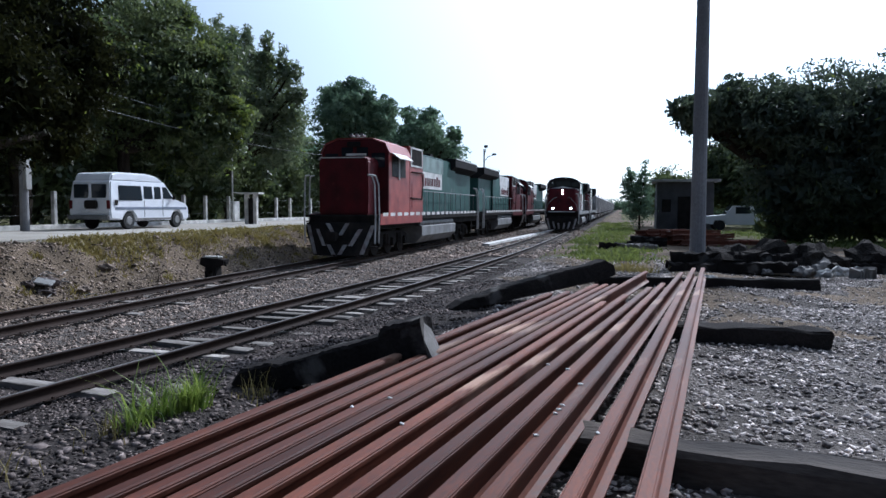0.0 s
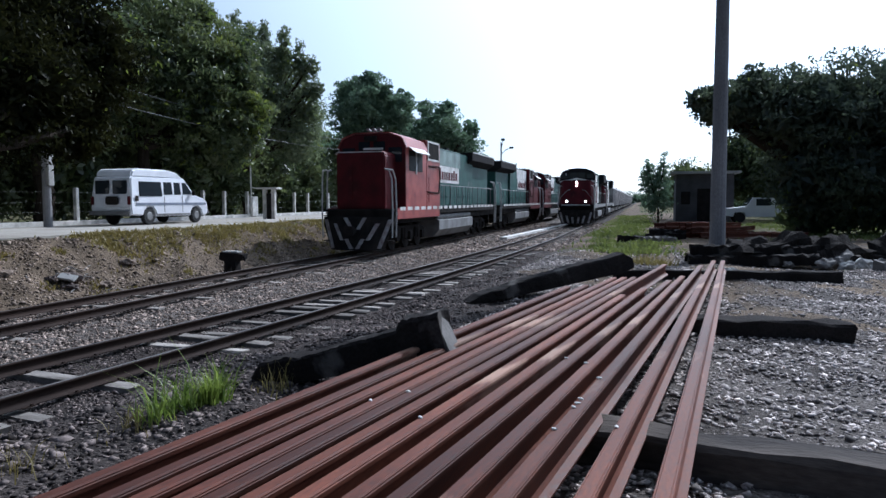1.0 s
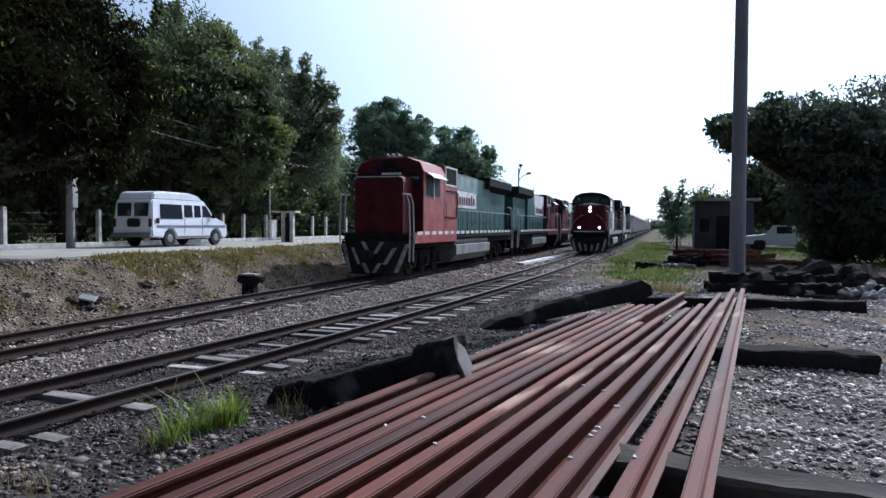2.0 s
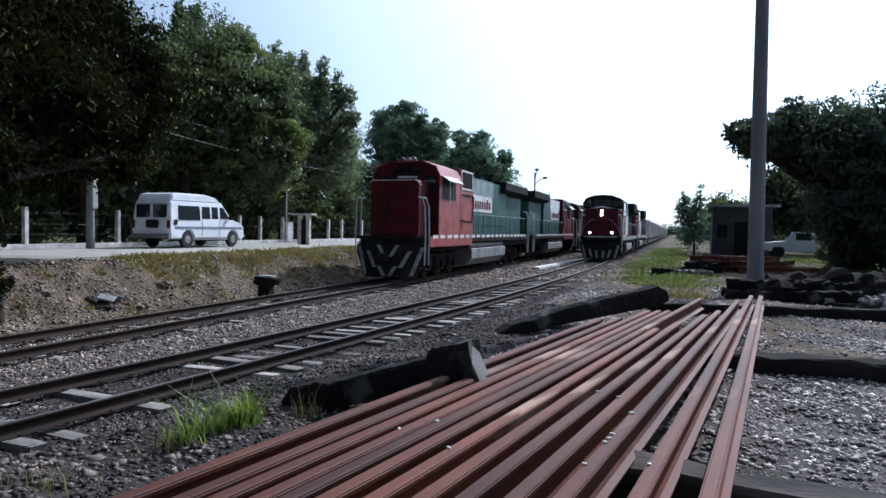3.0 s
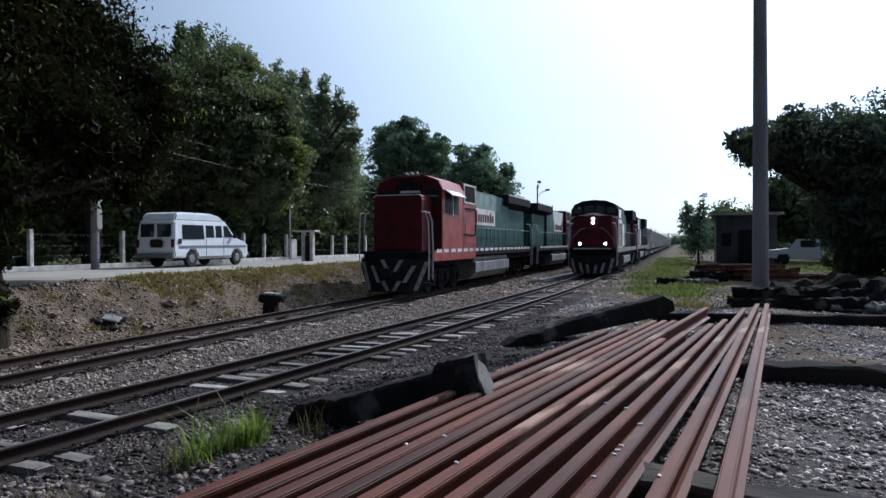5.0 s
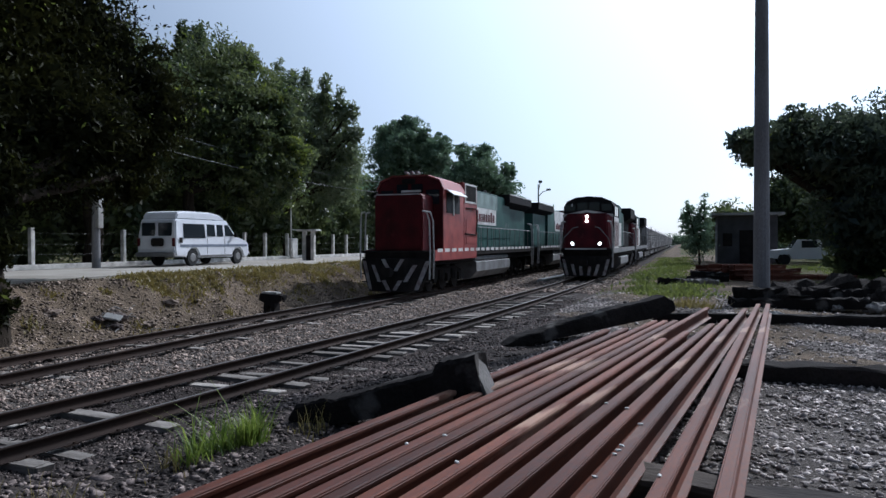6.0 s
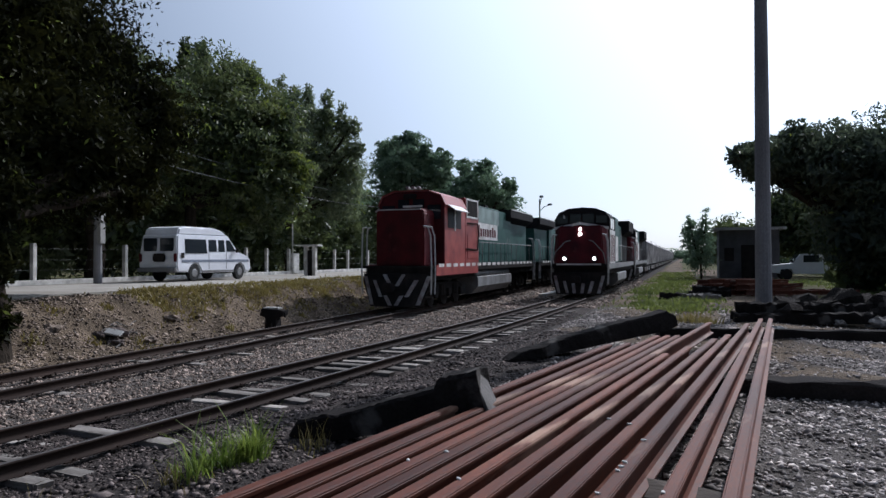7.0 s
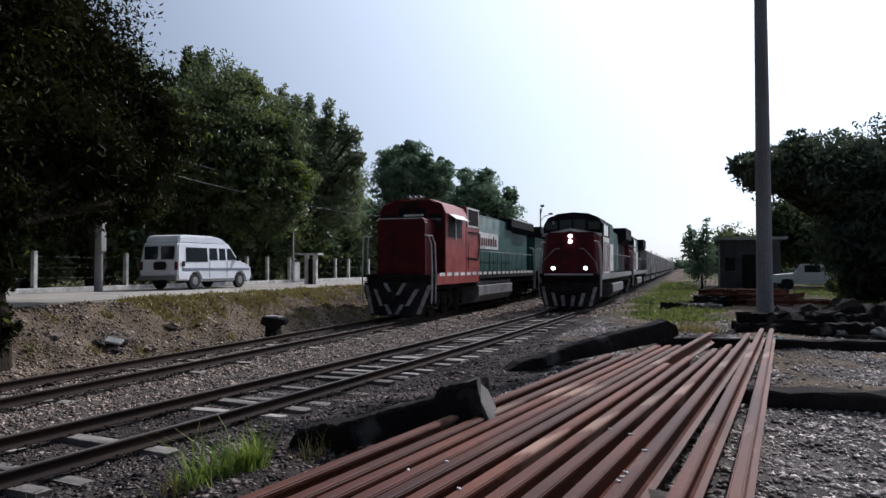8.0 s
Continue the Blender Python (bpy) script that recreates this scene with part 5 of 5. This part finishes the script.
    for s in (-1, 1):
        part("hood_panel", boxes((s * 1.21 - 0.012, s * 1.21 + 0.012, 7.4, 12.2, 3.80, 4.56), bevel=0.004), upper, hood, "pale grey-green upper panel")
        part("hood_panel", boxes((s * 1.21 - 0.014, s * 1.21 + 0.014, 7.6, 11.9, 2.95, 3.79), bevel=0.004), WHITE, hood, "white name panel")
        x = s * 1.232
        for a, b, z0, z1 in ((7.9, 8.3, 3.05, 3.68), (8.45, 8.75, 3.1, 3.5), (8.9, 9.15, 3.1, 3.5), (9.3, 9.55, 3.1, 3.5), (9.7, 10.05, 3.1, 3.5), (10.2, 10.55, 3.1, 3.5), (10.7, 11.0, 3.1, 3.62), (11.15, 11.5, 3.1, 3.5)):
            part("name_mark", boxes((x - 0.006, x + 0.006, a, b, z0, z1)), RED, hood, "plain red mark of the painted name")
        for k in range(9):
            y = 7.5 + k * 0.86
            part("hood_door", boxes((s * 1.207 - 0.01, s * 1.207 + 0.01, y, y + 0.8, 1.85, 2.9), bevel=0.004), GREEN, hood)
    part("radiator", boxes((-1.05, 1.05, 15.2, L - 0.9, 1.72, 4.2), bevel=0.05), GREEN, e, "dark green radiator compartment")
    bm = bmesh.new()
    profile(bm, [(-1.06, 4.06), (1.06, 4.06), (1.5, 4.35), (1.5, 4.8), (-1.5, 4.8), (-1.5, 4.35)], 14.0, L - 0.8)
    wing = part("radiator_wing", bm, ROOFD, e, "dark overhanging radiator roof")
    part("roof_hatch", boxes((-0.9, 0.9, 8.0, 13.6, 4.62, 4.72), bevel=0.03), PALEGREEN, e)
    part("exhaust", boxes((-0.35, 0.35, 12.5, 13.2, 4.72, 5.0), bevel=0.03), ROOFD, e)
    for s in (-1, 1):
        part("roof_edge", boxes((s * 1.48 - 0.03, s * 1.48 + 0.03, 14.2, L - 1.0, 4.78, 4.84)), WHITE, wing, "worn pale roof edge")
    walkway_rails(e, 7.4, L - 1.2, 1.46, 10)
    for y in (0.55, L - 0.6):
        for s in (-1, 1):
            steps(e, y, s)
    # tank
    bm = bmesh.new()
    profile(bm, [(-1.2, 1.2), (-1.45, 1.1), (-1.45, 0.65), (-1.1, 0.3), (1.1, 0.3), (1.45, 0.65), (1.45, 1.1), (1.2, 1.2)], 7.2, 14.2)
    part("fuel_tank", bm, GREY, e, "dusty grey fuel tank")
    for s in (-1, 1):
        bm = bmesh.new()
        rod(bm, (s * 1.3, 7.0, 1.28), (s * 1.3, 13.8, 1.28), 0.13, seg=10)
        part("air_reservoir", bm, GREY, e)
    ws = bogie(e, 3.9, 3, 1.75) + bogie(e, L - 3.9, 3, 1.75)
    return e


def wide_engine(label, lead=True, length=22.0):
    """A wide-nosed road engine: sloped nose, domed dark cab roof, white-flashed side, long dark hood."""
    e = thing("locomotive", pose(0, 0, 0), label, "locomotive", "engines of the moving train")
    e.scale = (1.03, 1.0, 1.05)
    L = length
    plough(e, RAYS, z0=0.1, z1=1.25, w=1.5, taper=0.8)
    coupler(e, 0.05)
    coupler(e, L - 0.05, 1)
    part("underframe", boxes((-1.35, 1.35, 0.45, L - 0.3, 1.1, 1.6), bevel=0.02), BLACK, e)
    part("anticlimber", boxes((-1.45, 1.45, 0.25, 0.62, 1.5, 1.72), bevel=0.03), BLACK, e)
    part("anticlimber_edge", boxes((-1.2, 1.2, 0.235, 0.25, 1.64, 1.72)), WHITE, e, "pale edge of the front step")
    part("deck", boxes((-1.52, 1.52, 0.6, L - 0.2, 1.6, 1.7)), BLACK, e)
    # nose: tapered plan and sloping face
    bm = bmesh.new()
    lo = [(-1.3, 0.62), (1.3, 0.62), (1.5, 1.05), (1.5, 2.7), (-1.5, 2.7), (-1.5, 1.05)]
    hi = [(-1.12, 1.05), (1.12, 1.05), (1.42, 1.45), (1.45, 2.7), (-1.45, 2.7), (-1.42, 1.45)]
    a = [bm.verts.new((x, y, 1.7)) for x, y in lo]
    b = [bm.verts.new((x, y, 3.62 + (0.16 if abs(x) < 1.2 else 0.0))) for x, y in hi]
    bm.faces.new(a[::-1])
    bm.faces.new(b)
    for k in range(6):
        bm.faces.new((a[k], a[(k + 1) % 6], b[(k + 1) % 6], b[k]))
    bmesh.ops.bevel(bm, geom=list(bm.edges), offset=0.05, segments=2, affect="EDGES")
    nose = part("nose", bm, RED, e, "dark red sloping nose")
    # white chevron over the nose
    for s in (-1, 1):
        bm = bmesh.new()
        pts = [Vector((0.0, 0.98, 3.82)), Vector((s * 1.5, 1.36, 3.56)), Vector((s * 1.5, 1.36, 3.70)), Vector((0.0, 0.98, 3.95))]
        f = [bm.verts.new(p) for p in pts]
        g = [bm.verts.new(p + Vector((0, 0.05, 0))) for p in pts]
        bm.faces.new(f)
        bm.faces.new(g[::-1])
        for k in range(4):
            bm.faces.new((f[k], g[k], g[(k + 1) % 4], f[(k + 1) % 4]))
        bmesh.ops.recalc_face_normals(bm, faces=bm.faces)
        part("visor_band", bm, WHITE, nose, "white band over the nose")
    # cab with a domed roof
    dome = [(-1.5, 3.55), (-1.52, 4.15), (-1.3, 4.52), (-0.75, 4.74), (0.0, 4.8), (0.75, 4.74), (1.3, 4.52), (1.52, 4.15), (1.5, 3.55)]
    bm = bmesh.new()
    profile(bm, [(-1.5, 1.7), *dome, (1.5, 1.7)], 1.75, 5.4)
    bmesh.ops.bevel(bm, geom=[ed for ed in bm.edges if abs(ed.verts[0].co.y - ed.verts[1].co.y) < 0.01], offset=0.08, segments=2, affect="EDGES")
    cab = part("cab", bm, ROOFD, e, "dark domed cab")
    for x0, x1 in ((-1.38, -0.78), (-0.66, -0.04), (0.04, 0.66), (0.78, 1.38)):
        part("windscreen", boxes((x0, x1, 1.70, 1.74, 3.92, 4.42 if abs(x0 + x1) < 1.5 else 4.32), bevel=0.012), GLASS, cab, "dark windscreen pane")
    for s in (-1, 1):
        part("marker_light", boxes((s * 0.98 - 0.05, s * 0.98 + 0.05, 1.68, 1.70, 4.2, 4.36)), WHITE, cab) if s < 0 else None
        flank = part("cab_side", boxes((s * 1.512 - 0.012, s * 1.512 + 0.012, 1.95, 4.9, 1.72, 3.56)), WHITE, e, "white cab side with worn red stripes")
        for k in range(4):
            y = 2.25 + 0.68 * k
            part("side_stripe", boxes((s * 1.53 - 0.006, s * 1.53 + 0.006, y, y + 0.3, 1.8, 3.3)), RED, flank, "worn red stripe")
        pane(cab, [(s * 1.515 - 0.012, s * 1.515 + 0.012, 2.3, 3.2, 3.62, 4.2), (s * 1.515 - 0.012, s * 1.515 + 0.012, 3.35, 4.2, 3.62, 4.2)], "dark cab side window")
    # headlights: a stacked pair above, ditch lights on the deck
    if lead:
        for z in (3.30, 3.56):
            bm = bmesh.new()
            rod(bm, (0.0, 0.99 - (3.56 - z) * 0.18, z), (0.0, 0.92 - (3.56 - z) * 0.18, z), 0.095, seg=16)
            part("headlight", bm, HEADLIGHT, nose, "lit round headlight")
        for s in (-1, 1):
            bm = bmesh.new()
            rod(bm, (s * 0.8, 0.62, 1.98), (s * 0.8, 0.5, 1.98), 0.09, seg=16)
            part("ditch_light", bm, HEADLIGHT, e, "lit ditch light")
            bm = bmesh.new()
            rod(bm, (s * 0.8, 0.72, 1.98), (s * 0.8, 0.56, 1.98), 0.16, seg=16)
            box(bm, s * 0.8 - 0.05, s * 0.8 + 0.05, 0.55, 0.7, 1.7, 1.9)
            part("lamp_housing", bm, BLACK, e)
    for s in (-1, 1):
        part("front_handrail", pipe([(s * 1.45, 0.4, 1.7), (s * 1.3, 0.36, 2.3), (s * 0.75, 0.55, 2.9), (s * 0.5, 0.75, 2.95)], 0.022), GREY, e, "thin handrail up the nose")
    # hood
    part("hood_shoulder", boxes((-1.48, 1.48, 5.42, 7.6, 1.7, 4.45), bevel=0.08), GREEN, e, "dark green equipment cab")
    hood = part("long_hood", boxes((-1.0, 1.0, 7.6, 16.2, 1.7, 4.3), bevel=0.08), GREEN, e, "dark green engine hood")
    for s in (-1, 1):
        part("hood_panel", boxes((s * 1.485 - 0.012, s * 1.485 + 0.012, 5.6, 7.4, 1.8, 3.3)), WHITE, e, "white side flash")
        for k in range(9):
            y = 7.75 + 0.93 * k
            part("hood_door", boxes((s * 1.01 - 0.012, s * 1.01 + 0.012, y, y + 0.85, 1.85, 4.0), bevel=0.005), GREEN if k % 4 else GREY, hood)
    part("exhaust_stack", boxes((-0.5, 0.5, 10.2, 11.4, 4.3, 4.62), bevel=0.05), ROOFD, e)
    part("brake_hatch", boxes((-0.9, 0.9, 6.0, 7.4, 4.45, 4.75), bevel=0.06), WHITE, e, "pale roof box")
    bm = bmesh.new()
    profile(bm, [(-1.02, 1.7), (1.02, 1.7), (1.02, 3.6), (1.55, 3.95), (1.55, 4.7), (-1.55, 4.7), (-1.55, 3.95), (-1.02, 3.6)], 16.2, L - 0.8)
    part("radiator", bm, ROOFD, e, "dark flared radiator")
    walkway_rails(e, 5.6, L - 1.0, 1.47, 11, 1.7)
    for s in (-1, 1):
        part("side_sill", boxes((s * 1.53 - 0.02, s * 1.53 + 0.02, 1.1, L - 0.9, 1.42, 1.72)), GREY, e, "grey side sill")
    for s in (-1, 1):
        steps(e, 0.75, s)
    bm = bmesh.new()
    profile(bm, [(-1.2, 1.15), (-1.46, 1.05), (-1.46, 0.6), (-1.1, 0.28), (1.1, 0.28), (1.46, 0.6), (1.46, 1.05), (1.2, 1.15)], 7.4, 14.4)
    part("fuel_tank", bm, GREY, e, "dusty grey fuel tank")
    return e, bogie(e, 3.9, 3, 1.85) + bogie(e, L - 3.9, 3, 1.85)


def hopper(label):
    """A covered hopper: ribbed bulged sides, sloping ends, running board on the roof."""
    e = thing("hopper_wagon", pose(0, 0, 0), label, "freight wagon", "wagons of the moving train")
    L = 17.6
    bm = bmesh.new()
    profile(bm, [(-1.45, 1.25), (-1.55, 2.4), (-1.52, 3.9), (-1.1, 4.35), (1.1, 4.35), (1.52, 3.9), (1.55, 2.4), (1.45, 1.25)], 1.4, L - 1.4)
    body = part("body", bm, HOPPERM, e, "dusty grey hopper body")
    for k in range(15):
        y = 1.6 + k * (L - 3.2) / 14
        for s in (-1, 1):
            part("rib", boxes((s * 1.57 - 0.04, s * 1.57 + 0.04, y - 0.05, y + 0.05, 1.3, 3.9)), HOPPERM, body)
    part("underframe", boxes((-1.3, 1.3, 0.3, L - 0.3, 1.0, 1.25)), BLACK, e)
    for y in (3.6, 8.8, 14.0):
        bm = bmesh.new()
        profile(bm, [(y - 1.6, 1.3), (y + 1.6, 1.3), (y + 0.5, 0.4), (y - 0.5, 0.4)], -1.2, 1.2, axis="x")
        part("chute", bm, HOPPERM, e)
    part("running_board", boxes((-0.4, 0.4, 0.5, L - 0.5, 4.45, 4.5)), GREY, e)
    for y0, y1 in ((0.35, 1.4), (L - 1.4, L - 0.35)):
        part("end_platform", boxes((-1.4, 1.4, y0, y1, 1.25, 1.35)), BLACK, e)
        for s in (-1, 1):
            part("ladder", pipe([(s * 1.35, (y0 + y1) / 2, 1.3), (s * 1.35, (y0 + y1) / 2, 4.4)], 0.03), GREY, e)
    coupler(e, 0.3)
    coupler(e, L - 0.3, 1)
    return e, bogie(e, 2.0, 2, 1.75) + bogie(e, L - 2.0, 2, 1.75)


# parked engines on the siding
hood_engine(pose(FAR_X, 26.4, 0), "faded red and green diesel locomotive parked on the siding")
hood_engine(pose(FAR_X, 71.0, 0, 0, 0, 180), "dark green diesel locomotive coupled behind the parked red one", scheme=1)
hood_engine(pose(FAR_X, 72.0, 0), "third parked diesel locomotive with a red cab", scheme=1)

# the train: two engines and a long string of hoppers
TRAIN = []
_lead, _w = wide_engine("red-nosed diesel locomotive with lit headlights leading the train")
TRAIN.append((_lead, _w, 0.0, 22.0, False))
_second, _w = wide_engine("dark green diesel locomotive coupled second in the train", lead=False)
TRAIN.append((_second, _w, 22.6, 22.0, False))
_car, _cw = hopper("dusty grey covered hopper wagon in the moving train")
TRAIN.append((_car, _cw, 45.4, 17.6, False))
for _k in range(1, 14):
    _c = copy_thing(_car, pose(0, 0, 0))
    TRAIN.append((_c, [o for o in _c.children if o.name.startswith("wheelset")], 45.4 + 18.0 * _k, 17.6, False))


# ---------------------------------------------------------------- loose stone, last
def oily(x, y):
    return (x > near_track(y) - 1.5) & (x < near_track(y) + np.where(y < 13, 5.9, 2.6))


def clean(x, y):
    return (x > -13.3) & (x < near_track(y) - 1.2)


def on_yard(x, y):
    bare = dusty(x, y) & (np.sin(x * 91.7 + y * 57.3) < 0.72)
    return (x > near_track(y) + np.where(y < 13, 5.5, 2.2)) & ~bare


stones("yard_gravel", 150000, (-2.4, 7.5, -1.0, 19), 0.017, STONE, "loose grey broken gravel", 201, on_yard)
stones("oily_ballast", 130000, (-9.6, -1.6, -1.0, 30), 0.017, STONE_DARK, "dark oily track ballast", 202, oily)
stones("track_ballast", 60000, (-13.3, -6.2, 4, 36), 0.028, STONE_MID, "grey broken track ballast", 204, clean)
stones("bank_stones", 14000, (-16.6, -12.8, 8, 34), 0.034, STONE_EARTH, "loose stones and clods on the bank", 203)
stones("far_ballast", 14000, (-13.3, -3.6, 33, 75), 0.055, STONE_MID, "grey ballast further along the tracks", 205)


# ---------------------------------------------------------------- what moves
# seconds and the distance of the leading engine's front along the track
TRAIN_Y = [(0.0, 64.9), (1.0, 61.1), (2.0, 57.2), (3.0, 53.3), (4.0, 49.4), (5.0, 45.6), (6.0, 41.9), (7.0, 38.4), (8.0, 34.9)]


def train_front(t):
    ts, ys = [r[0] for r in TRAIN_Y], [r[1] for r in TRAIN_Y]
    return float(np.interp(t, ts, ys))


def motions():
    for n, (ob, sets, back, length, _) in enumerate(TRAIN):
        rows = []
        for t, y in TRAIN_Y:
            y0 = y + back
            a, b = y0 + 3.9, y0 + length - 3.9
            xa, xb = near_x(a), near_x(b)
            turn = math.atan2(xb - xa, b - a)
            rows.append((t, pose(xa - 3.9 * math.sin(turn), y0, 0, 0, 0, -math.degrees(turn))))
        walk(ob, rows)
        if n < 4:
            for w in sets:
                yw = w.matrix_basis.translation.y
                walk(w, [(k * 0.16, pose(0, yw, WHEEL_R, math.degrees((64.9 - train_front(k * 0.16)) / WHEEL_R))) for k in range(51)])


motions()
